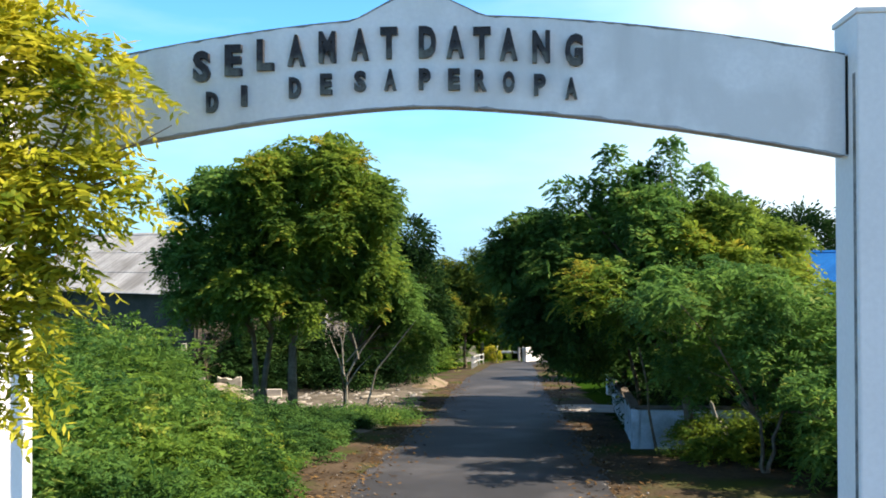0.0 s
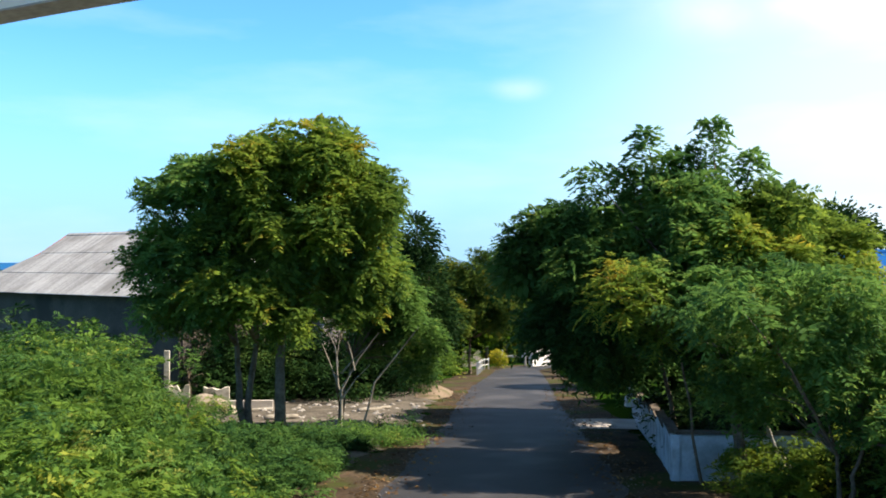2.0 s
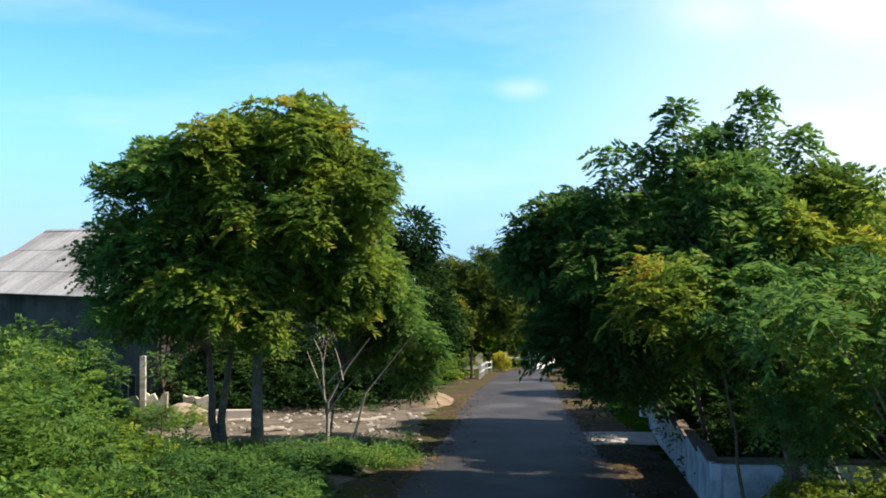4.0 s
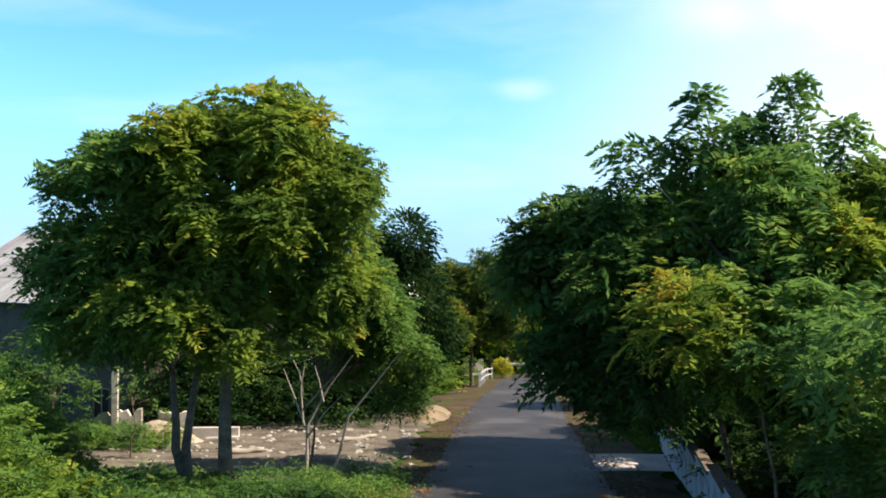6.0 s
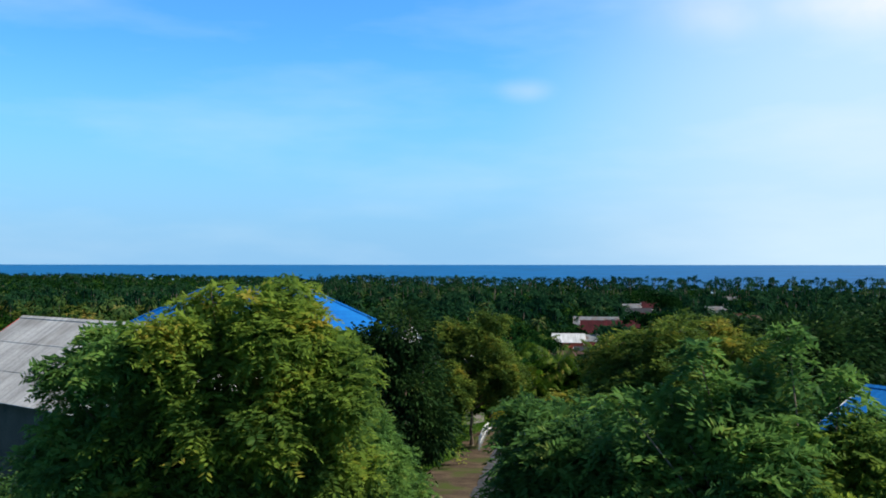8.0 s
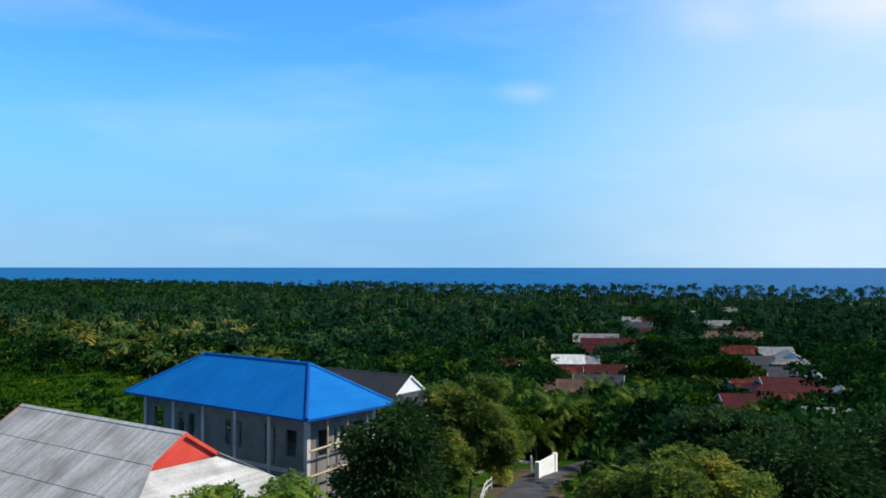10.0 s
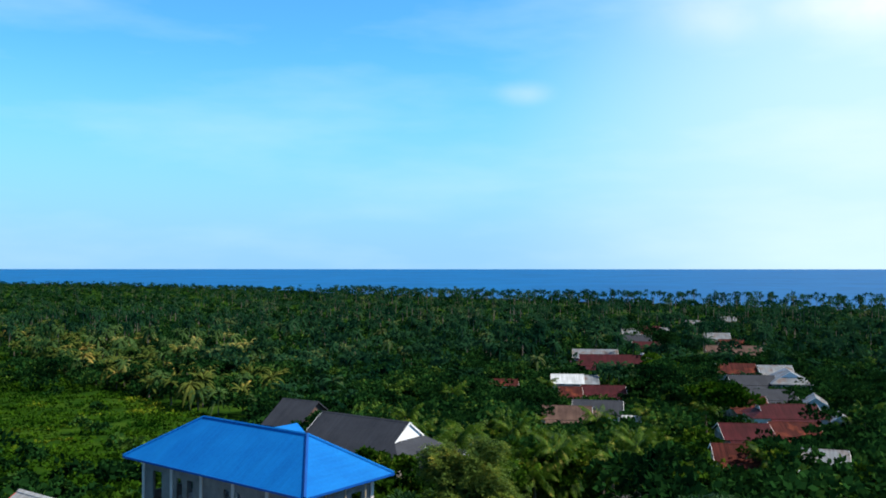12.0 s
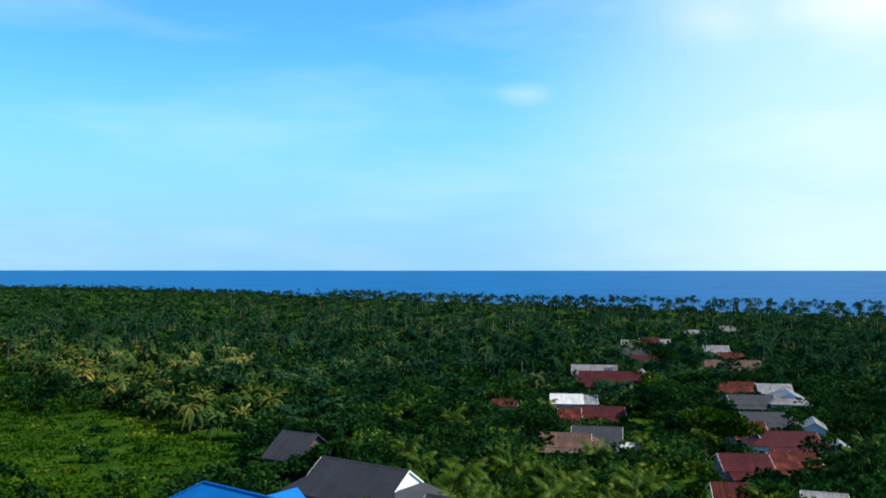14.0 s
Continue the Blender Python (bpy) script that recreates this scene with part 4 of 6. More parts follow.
def feathered_palm(n_fronds, rng, length=3.6):
    """Near palms: every frond has single leaflets."""
    quads = []
    for k in range(n_fronds):
        a = 2 * math.pi * k * 0.382 + rng.uniform(-0.2, 0.2)
        rise = rng.uniform(-0.25, 1.7)
        ln = length * rng.uniform(0.85, 1.1)
        h, s_dir = np.array([math.cos(a), math.sin(a), 0.0]), np.array([-math.sin(a), math.cos(a), 0.0])
        at = lambda s: h * ln * (s - 0.22 * s * s) + np.array([0, 0, ln * (rise * s * 0.75 - 0.72 * s * s)])
        for i in range(20):
            s = 0.08 + 0.92 * i / 19
            p, q = at(s), at(min(1.03, s + 0.03))
            ll = 0.75 * math.sin(math.pi * min(0.93, 0.15 + 0.8 * s)) * ln / 3.6
            for sg in (-1, 1):
                out = (s_dir * sg * 0.8 + h * 0.45 + np.array([0, 0, -0.95 + rng.uniform(-0.25, 0.25)])) * ll
                quads.append([p, p + out * 0.5 + (q - p) * 0.85, p + out, p + out * 0.5 - (q - p) * 0.45])
        for i in range(5):
            p, q = at(i / 5), at((i + 1) / 5)
            quads.append([p - s_dir * 0.04, q - s_dir * 0.03, q + s_dir * 0.03, p + s_dir * 0.04])
    return np.array(quads)


def palm_thing(seed, height):
    rng = np.random.default_rng(seed)
    root = new("coconut_palm")
    lean = rng.uniform(-0.5, 0.5, 2)
    pts = [(lean[0] * s * s, lean[1] * s * s, height * s) for s in np.linspace(0, 1, 7)]
    v, f = tube(pts, np.linspace(0.19, 0.11, 7), 8)
    mesh_object("trunk", v, f, PALM_BARK, root, smooth=True)
    q = feathered_palm(19, rng, 3.5) + np.array([lean[0], lean[1], height])
    crown = new("crown", quads_mesh("crown", q, NEAR_FROND))
    crown.parent = root
    return tagged(root, "coconut palm with drooping green and yellowing fronds", "palm tree", "coconut palms of the village")



# ---- the welcome gate ----
GATE_TURN = math.degrees(math.atan(-0.10))
gate = new("welcome_gate")
gate.matrix_world = pose(0, 6.27, float(gz(0, 6.27)), 0, 0, GATE_TURN)
G0 = float(gz(0, 6.27))
tagged(gate, "weathered white concrete arched welcome gate with raised black letters", "gate")
GATE_L, GATE_R = -3.19, 2.847


def soffit(x):
    return 4.151 - 0.0742 * abs(x + 0.13) ** 1.54 - G0


def crest(x):
    z = 4.80 - 0.0535 * abs(x + 0.05) ** 1.76
    d = abs(x + 0.13)
    bump = 0.22 * (1 - d / 0.47) if d < 0.47 else 0.0
    return z + bump - G0


n = 90
bm = bmesh.new()
rows = []
for i in range(n + 1):
    x = GATE_L + (GATE_R - GATE_L) * i / n
    ring = [bm.verts.new((x, y, z)) for y, z in ((-0.065, soffit(x)), (0.065, soffit(x)), (0.065, crest(x)), (-0.065, crest(x)))]
    rows.append(ring)
for a, b in zip(rows, rows[1:]):
    for k in range(4):
        bm.faces.new((a[k], a[(k + 1) % 4], b[(k + 1) % 4], b[k]))
bm.faces.new(rows[0][::-1])
bm.faces.new(rows[-1])
bmesh.ops.recalc_face_normals(bm, faces=bm.faces)
part("beam", bm, WHITE_PAINT, gate, "arched white beam with dirt-stained edges")
# dark mossy rim on the beam's upper edge, grey strip along its lower edge
rng = np.random.default_rng(3)
for edge_of, lift, rim_mat, rim_label in ((crest, 0.004, EDGE_DIRT, "dark mossy edge"), (soffit, -0.004, EDGE_GREY, "grey underside")):
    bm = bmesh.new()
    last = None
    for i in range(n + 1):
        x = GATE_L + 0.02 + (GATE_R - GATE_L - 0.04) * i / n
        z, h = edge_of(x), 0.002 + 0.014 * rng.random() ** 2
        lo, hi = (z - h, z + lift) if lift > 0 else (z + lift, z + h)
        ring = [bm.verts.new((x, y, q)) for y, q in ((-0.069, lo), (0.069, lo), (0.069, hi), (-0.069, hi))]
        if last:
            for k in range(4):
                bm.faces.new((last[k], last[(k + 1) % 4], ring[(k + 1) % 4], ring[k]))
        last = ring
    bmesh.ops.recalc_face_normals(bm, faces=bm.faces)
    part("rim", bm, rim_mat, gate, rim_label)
block("joint", GATE_R - 0.018, GATE_R - 0.003, -0.072, 0.072, soffit(GATE_R) + 0.01, crest(GATE_R) - 0.01, DARK_OPENING, gate, "dark open joint beside the pillar")
for x0, x1 in ((GATE_L - 0.46, GATE_L), (GATE_R, GATE_R + 0.46)):
    block("pillar", x0, x1, -0.24, 0.20, -0.4, 4.69 - G0, PILLAR_PAINT, gate, "square white-painted concrete pillar", 0.015)
    block("pillar_cap", x0 - 0.012, x1 + 0.012, -0.252, 0.212, 4.69 - G0, 4.73 - G0, WHITE_PAINT, gate, "", 0.008)
block("joint", GATE_R - 0.003, GATE_R + 0.01, -0.20, -0.155, 0.3, 4.3 - G0, EDGE_DIRT, gate, "narrow dark strip down the pillar")


def letter(char, x, z, height, width):
    cu = bpy.data.curves.new("letter", "FONT")
    cu.body, cu.size, cu.align_x, cu.extrude, cu.offset, cu.resolution_u = char, 1.0, "CENTER", 0.02, 0.05, 3
    tmp = new("letter", cu)
    me = bpy.data.meshes.new_from_object(tmp.evaluated_get(bpy.context.evaluated_depsgraph_get()))
    bpy.data.objects.remove(tmp)
    co = np.array([v.co for v in me.vertices])
    lo, hi = co.min(0), co.max(0)
    size = np.maximum(hi - lo, 1e-6)
    w = width * (0.45 if char == "I" else 1.0)
    out = np.stack([(co[:, 0] - (lo[0] + hi[0]) / 2) / size[0] * w, (co[:, 2]) / 0.02 * 0.022, (co[:, 1] - lo[1]) / size[1] * height], 1)
    for v, c in zip(me.vertices, out):
        v.co = (c[0], -c[1], c[2])
    me.flip_normals()
    me.materials.clear()
    me.materials.append(BLACK_PAINT)
    ob = new("letter", me)
    ob.parent = gate
    ob.location = (x, -0.082, z - G0)
    return ob


LINE_1 = ("SELAMATDATANG", (-1.73, -1.49, -1.25, -1.02, -0.79, -0.55, -0.34, -0.06, 0.14, 0.33, 0.52, 0.75, 0.98))
LINE_2 = ("DIDESAPEROPA", (-1.65, -1.41, -1.03, -0.80, -0.55, -0.33, -0.08, 0.13, 0.32, 0.52, 0.74, 0.96))
for word, xs, z0, drop, h, w in ((*LINE_1, 4.492, 0.060, 0.228, 0.125), (*LINE_2, 4.264, 0.066, 0.152, 0.085)):
    for ch, x in zip(word, xs):
        letter(ch, x, z0 - drop * (x + 0.2) ** 2, h, w)

# ---- boundary wall on the right ----
WALL_COPING = material("dirty_coping", (0.07, 0.058, 0.046), (0.17, 0.14, 0.115), 2.0, 0.95, 0.4, 20)
wall = new("boundary_wall")
WA, WB, WC = Vector((4.8, 21.0, 0)), Vector((7.5, 37.0, 0)), Vector((12.6, 20.5, 0))
tagged(wall, "low pale blue painted block wall with piers beside the road", "wall")
for a, b, count in ((WA, WB, 8), (WA, WC, 7)):
    d = (b - a).normalized()
    ang = math.degrees(math.atan2(d.y, d.x))
    step = (b - a).length / count
    for i in range(count):
        p = a + d * step * i
        q = a + d * step * (i + 1)
        mid = (p + q) / 2
        za = float(gz(mid.x, mid.y))
        panel = part("panel", box(bmesh.new(), -step / 2 + 0.1, step / 2 - 0.1, -0.06, 0.06, -0.4, 0.98, 0.012), BLUE_WALL_PAINT, wall)
        panel.matrix_world = pose(mid.x, mid.y, za, 0, 0, ang)
        coping = part("coping", box(bmesh.new(), -step / 2 - 0.02, step / 2 + 0.02, -0.11, 0.11, 1.0, 1.07, 0.015), WALL_COPING, wall, "dirt-brown coping")
        coping.matrix_world = pose(mid.x, mid.y, za + 0.004, 0, 0, ang)
        pier = part("pier", box(bmesh.new(), -0.11, 0.11, -0.075, 0.075, -0.5, 1.0, 0.012), BLUE_WALL_PAINT, wall)
        pier.matrix_world = pose(p.x, p.y, float(gz(p.x, p.y)), 0, 0, ang)
post = part("gate_post", box(bmesh.new(), -0.17, 0.17, -0.17, 0.17, -0.4, 1.35, 0.02), PILLAR_PAINT, wall, "white gate post")
post.location = (7.9, 39.6, float(gz(7.9, 39.6)))
for x in (5.86, 6.43, 7.6):
    y = 21.0 - 0.064 * (x - 4.8)
    vent = part("vent", box(bmesh.new(), -0.055, 0.055, -0.066, 0.066, 0.42, 0.76), DARK_OPENING, wall, "dark vent slot")
    vent.location = (x, y, float(gz(x, y)))

# ---- houses ----
HOUSES = []


def slab(corners, thick):
    """A bmesh slab under four corners."""
    bm = bmesh.new()
    up = [bm.verts.new(c) for c in corners]
    dn = [bm.verts.new((c[0], c[1], c[2] - thick)) for c in corners]
    k = len(corners)
    bm.faces.new(up)
    bm.faces.new(dn[::-1])
    for i in range(k):
        bm.faces.new((up[i], dn[i], dn[(i + 1) % k], up[(i + 1) % k]))
    bmesh.ops.recalc_face_normals(bm, faces=bm.faces)
    return bm


def wall_with_openings(name, length, z0, z1, thick, openings, mat, parent, m):
    """A wall along local x from 0 to length with rectangular openings (x0, x1, z0, z1)."""
    bm = bmesh.new()
    xs = sorted({0.0, length, *[o[0] for o in openings], *[o[1] for o in openings]})
    zs = sorted({z0, z1, *[o[2] for o in openings], *[o[3] for o in openings]})
    for a, b in zip(xs, xs[1:]):
        run = None
        for c, d in zip(zs, zs[1:]):
            hole = any(o[0] <= (a + b) / 2 <= o[1] and o[2] <= (c + d) / 2 <= o[3] for o in openings)
            if hole:
                if run:
                    box(bm, a, b, -thick / 2, thick / 2, *run)
                run = None
            else:
                run = (run[0], d) if run else (c, d)
        if run:
            box(bm, a, b, -thick / 2, thick / 2, *run)
    ob = part(name, bm, mat, parent)
    ob.matrix_local = m
    return ob


def openings_for(length, z, rng, door=True):
    out, x = [], 0.8
    while x + 1.6 < length:
        if door and rng.random() < 0.3:
            out.append((x, x + 0.9, 0.05 + z, 2.15 + z))
        else:
            out.append((x, x + 1.1, 0.95 + z, 2.1 + z))
        x += rng.uniform(2.2, 3.0)
    return out


def opening_frame(leaf, x0, x1, y0, y1, z0, z1):
    """Timber frame with a middle mullion inside an opening."""
    bm = bmesh.new()
    for a, b in ((x0, x0 + 0.06), (x1 - 0.06, x1), ((x0 + x1) / 2 - 0.025, (x0 + x1) / 2 + 0.025)):
        box(bm, a, b, y0, y1, z0, z1)
    box(bm, x0 + 0.062, (x0 + x1) / 2 - 0.027, y0, y1, z1 - 0.06, z1)
    box(bm, (x0 + x1) / 2 + 0.027, x1 - 0.062, y0, y1, z1 - 0.06, z1)
    part("frame", bm, TIMBER, leaf, "timber frame")


def gable_house(label, cx, cy, turn, length, width, eave, rise, roof, walls, seed, over=0.6, base=None, gable=None, two=False, lean_to=None, courses=1, dutch=0.0, barge=None):
    """A house with its ridge along local x; eave and rise in metres above the ground."""
    rng = np.random.default_rng(seed)
    root = new("house")
    g = float(gz(cx, cy)) if base is None else base
    root.matrix_world = pose(cx, cy, g, 0, 0, turn)
    HOUSES.append((cx, cy, max(length, width) * 0.5, turn, length * 0.5 + (width * 0.5 * (1 - dutch) if dutch else 0.0), width * 0.5 + (lean_to[1] * 0.5 if lean_to else 0.0)))
    l, w = length / 2, width / 2
    slope = rise / w
    lo = eave
    wl_, ww = l + (w - w * dutch if dutch else 0.0) - over, w - over
    wt = w * dutch if dutch else w
    ext = w - wt
    zt = eave + rise * (1 - wt / w)
    for s in (-1, 1):
        cs = [(-l, 0, eave + rise), (l, 0, eave + rise), (l, s * wt, zt), (l + ext, s * w, lo), (-l - ext, s * w, lo), (-l, s * wt, zt)]
        if not dutch:
            cs = [(-l, 0, eave + rise), (l, 0, eave + rise), (l, s * w, lo), (-l, s * w, lo)]
        if dutch:
            end = [(s * l, -wt, zt), (s * l, wt, zt), (s * (l + ext), w, lo), (s * (l + ext), -w, lo)]
            part("roof_hip_end", slab(end if s < 0 else end[::-1], 0.05), roof, root)
        if courses == 1:
            part("roof_slope", slab(cs if s > 0 else cs[::-1], 0.05), roof, root)
        for k in range(courses if courses > 1 else 0):
            t0, t1 = k / courses, min(1.0, (k + 1) / courses + 0.02)
            y0, y1_, za, zb = s * w * t0, s * w * t1, eave + rise * (1 - t0) - 0.008, eave + rise * (1 - t1) + 0.014
            e0, e1 = (max(0.0, t * w - wt) for t in (t0, t1))
            sheets = int(round(length / 1.07))
            for i in range(sheets):
                u0, u1 = 2 * i / sheets - 1, 2 * (i + 1) / sheets - 1
                up = 0.004 * (i % 2)
                cs = [((l + e0) * u0, y0, za + up), ((l + e0) * u1 + 0.02, y0, za + up), ((l + e1) * u1 + 0.02, y1_, zb + up), ((l + e1) * u0, y1_, zb + up)]
                part("roof_sheet", slab(cs if s > 0 else cs[::-1], 0.03), roof, root)
    cap = part("ridge_cap", slab([(-l - 0.03, -0.16, eave + rise - 0.16 * slope + 0.03), (l + 0.03, -0.16, eave + rise - 0.16 * slope + 0.03), (l + 0.03, 0, eave + rise + 0.035), (-l - 0.03, 0, eave + rise + 0.035)], 0.02), roof, root)
    part("ridge_cap", slab([(-l - 0.03, 0, eave + rise + 0.035), (l + 0.03, 0, eave + rise + 0.035), (l + 0.03, 0.16, eave + rise - 0.16 * slope + 0.03), (-l - 0.03, 0.16, eave + rise - 0.16 * slope + 0.03)], 0.02), roof, root)
    top = eave + over * slope - 0.07
    th = 0.15
    z2 = [0.0, 3.2] if two else [0.0]
    for s in (-1, 1):
        ops = [o for z in z2 for o in openings_for(2 * wl_, z, rng) if o[3] < top - 0.1]
        wall_with_openings("wall", 2 * wl_, -0.6, top, th, ops, walls, root, pose(-wl_, s * ww, 0))
        for o in ops:
            # solid near-black panel in place of the unlit room behind
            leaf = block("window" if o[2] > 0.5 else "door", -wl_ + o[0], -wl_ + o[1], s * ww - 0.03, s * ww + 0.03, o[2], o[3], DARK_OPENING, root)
            if seed < 50:
                opening_frame(leaf, -wl_ + o[0], -wl_ + o[1], s * ww - 0.05, s * ww + 0.05, o[2], o[3])
        ops = [o for z in z2 for o in openings_for(2 * ww - 0.2, z, rng, False) if o[3] < top - 0.1]
        wall_with_openings("wall", 2 * ww - th, -0.6, top, th, ops, walls, root, pose(s * wl_, -ww + th / 2, 0, 0, 0, 90))
        for o in ops:
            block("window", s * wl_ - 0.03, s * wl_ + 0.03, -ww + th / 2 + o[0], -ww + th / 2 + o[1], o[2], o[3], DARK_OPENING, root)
        # gable triangle with its white barge boards
        bm = bmesh.new()
        gx_, gh, gb = (wl_, ww - 0.02, top) if not dutch else (l - 0.16, wt - 0.1, zt - 0.02)
        tri = [(s * (gx_ + q), y, z) for q in (-0.06, 0.06) for y, z in ((-gh, gb), (gh, gb), (0, eave + rise - 0.09))]
        v = [bm.verts.new(c) for c in tri]
        for f in ((0, 1, 2), (5, 4, 3), (0, 3, 4, 1), (1, 4, 5, 2), (2, 5, 3, 0)):
            bm.faces.new([v[i] for i in f])
        bmesh.ops.recalc_face_normals(bm, faces=bm.faces)
        part("gable", bm, gable or walls, root)
        for y in (-1, 1):
            bm = bmesh.new()
            pts = [(0, eave + rise - 0.03), (y * wt, zt - 0.03)]
            v = [bm.verts.new((s * (l + q), a, b + dz)) for q in (0.0, 0.035) for (a, b) in pts for dz in (0.04, -0.14)]
            for f in ((0, 1, 3, 2), (4, 5, 7, 6), (0, 1, 5, 4), (2, 3, 7, 6), (0, 2, 6, 4), (1, 3, 7, 5)):
                bm.faces.new([v[i] for i in f])
            bmesh.ops.recalc_face_normals(bm, faces=bm.faces)
            part("barge_board", bm, barge or (WHITE_TRIM if gable is not RED_BOARD else RED_BOARD), root)
    if lean_to:
        s, depth, fall = lean_to
        cs = [(-l * 0.8, s * w, lo - 0.08), (l * 0.8, s * w, lo - 0.08), (l * 0.8, s * (w + depth), lo - fall), (-l * 0.8, s * (w + depth), lo - fall)]
        part("porch_roof", slab(cs if s > 0 else cs[::-1], 0.05), roof, root)
        for x in np.linspace(-l * 0.75, l * 0.75, 4):
            block("porch_post", x - 0.06, x + 0.06, s * (w + depth - 0.2) - 0.06, s * (w + depth - 0.2) + 0.06, -0.3, lo - fall + 0.05, WHITE_TRIM, root)
    return tagged(root, label, "house", "houses of the village")


def hip_house(label, cx, cy, turn, length, width, eave_z, ridge_z, roof, trim, walls):
    """The unfinished two-storey house under the blue hipped roof."""
    root = new("house")
    g = float(gz(cx, cy))
    root.matrix_world = pose(cx, cy, g, 0, 0, turn)
    HOUSES.append((cx, cy, length * 0.5, turn, length * 0.5, width * 0.5))
    e, r = eave_z - g, ridge_z - g
    l, w = length / 2, width / 2
    k = l - w
    A, B, C, D = (-l, -w, e), (l, -w, e), (l, w, e), (-l, w, e)
    P, Q = (-k, 0, r), (k, 0, r)
    for cs in ((A, B, Q, P), (C, D, P, Q)):
        part("roof_slope", slab(cs, 0.05), roof, root)
    for cs in ((B, C, Q), (D, A, P)):
        part("roof_hip_end", slab(cs, 0.05), roof, root)
    for a, b in ((A, P), (B, Q), (C, Q), (D, P), (P, Q)):
        a, b = Vector(a), Vector(b)
        v, f = tube([a + Vector((0, 0, 0.02)), b + Vector((0, 0, 0.02))], [0.10, 0.10], 6)
        mesh_object("ridge_cap", v, f, trim if a == Vector(B) else roof, root)
    for a, b in ((A, B), (B, C), (C, D), (D, A)):
        v, f = tube([Vector(a) + Vector((0, 0, -0.06)), Vector(b) + Vector((0, 0, -0.06))], [0.09, 0.09], 4)
        mesh_object("fascia", v, f, trim, root)
    # small cross gable that rises over the back slope
    rz, x0, hw = r - 0.5, -0.5, 1.2
    for sg in (-1, 1):
        cs = [(x0, 0.7, rz), (x0, 4.3, rz), (x0 + sg * hw, 4.3, rz - 0.85), (x0 + sg * hw, 1.9, rz - 0.85)]
        part("dormer_roof", slab(cs if sg < 0 else cs[::-1], 0.05), roof, root)
    bm = bmesh.new()
    v = [bm.verts.new((x0 + a, y, z)) for y in (3.9, 4.05) for a, z in ((-hw + 0.1, rz - 0.9), (hw - 0.1, rz - 0.9), (0, rz - 0.08))]
    for f in ((0, 1, 2), (5, 4, 3), (0, 3, 4, 1), (1, 4, 5, 2), (2, 5, 3, 0)):
        bm.faces.new([v[i] for i in f])
    bmesh.ops.recalc_face_normals(bm, faces=bm.faces)
    part("dormer_gable", bm, WHITE_TRIM, root)
    over = 1.0
    x1, y1, top = l - over, w - over, e + 0.25
    fl = e - 3.15
    front = [(1.0, 2.0, fl + 0.1, fl + 2.3), (3.6, 4.2, fl + 0.7, fl + 2.2), (4.7, 5.3, fl + 0.7, fl + 2.2), (8.4, 8.9, fl + 0.7, fl + 2.2), (9.4, 9.9, fl + 0.7, fl + 2.2), (12.0, 12.9, fl + 0.1, fl + 2.3), (13.8, 14.7, fl + 0.7, fl + 2.2)]
    lower = [(a, b, c - 3.3, d - 3.3) for a, b, c, d in front if c - 3.3 > 0.1]
    for s in (-1, 1):
        wall_with_openings("wall", 2 * x1, -0.6, top, 0.15, front + lower, walls, root, pose(-x1, s * y1, 0))
        side = [(0.7, 1.5, fl + 0.7, fl + 2.2), (2.0, 2.8, fl + 0.7, fl + 2.2), (3.6, 4.5, fl + 0.1, fl + 2.3)]
        wall_with_openings("wall", 2 * y1 - 0.15, -0.6, top, 0.15, side, walls, root, pose(s * x1, -y1 + 0.075, 0, 0, 0, 90))
        for x in np.arange(-x1, x1 + 0.1, 3.1):
            block("column", x - 0.14, x + 0.14, s * y1 - 0.13, s * y1 + 0.13, -0.6, top + 0.02, CONCRETE, root)
        block("ring_beam", -x1 - 0.11, x1 + 0.11, s * y1 - 0.11, s * y1 + 0.11, fl - 0.3, fl - 0.05, CONCRETE, root)
    block("floor_slab", -x1 + 0.2, x1 - 0.2, -y1 + 0.2, y1 - 0.2, fl - 0.2, fl - 0.05, CONCRETE, root)
    # timber scaffolding at the gable side
    for y in (-1.8, -0.2, 1.5):
        v, f = tube([(x1 + 0.7, y, -0.2), (x1 + 0.6, y + 0.1, e - 0.3)], [0.06, 0.05], 6)
        mesh_object("scaffold_pole", v, f, TIMBER, root)
    for z in (fl - 0.1, fl + 1.3):
        v, f = tube([(x1 + 0.74, -3.2, z), (x1 + 0.72, 2.6, z + 0.35)], [0.06, 0.06], 6)
        mesh_object("scaffold_pole", v, f, TIMBER, root)
    return tagged(root, "unfinished two-storey block house with bright blue hipped metal roof", "house", "houses of the village")


hip_house("", -11.85, 63.8, -37.5, 17.5, 7.44, 3.15, 5.62, BLUE_ROOF, BLUE_TRIM, BLOCK_WALL)
gable_house("grey plastered house with weathered fibre-cement roof and red gable", -15.7, 48.1, -35.1, 12.8, 9.6, 5.2, 3.1, GREY_ROOF, DIM_PLASTER, 41, 0.8, base=-3.7, gable=RED_BOARD, courses=3, dutch=0.42)
gable_house("house with dark grey sheet roof and white gables among palms", -7.2, 91.1, -34.5, 10.8, 8.2, 6.1, 2.8, SLATE_ROOF, BLOCK_WALL, 42, 0.6, base=-7.4, gable=WHITE_TRIM, dutch=0.55)
gable_house("small porch house with pale grey roof and white gables", 0.6, 86.0, -34.5, 4.2, 4.4, 5.0, 1.6, SLATE_ROOF, BLOCK_WALL, 43, 0.5, base=-7.0, gable=WHITE_TRIM, dutch=0.5)
gable_house("small cross-gabled porch with white boards", -1.9, 86.6, -34.5, 3.0, 3.4, 5.0, 1.3, SLATE_ROOF, BLOCK_WALL, 46, 0.4, base=-7.2, gable=WHITE_TRIM)
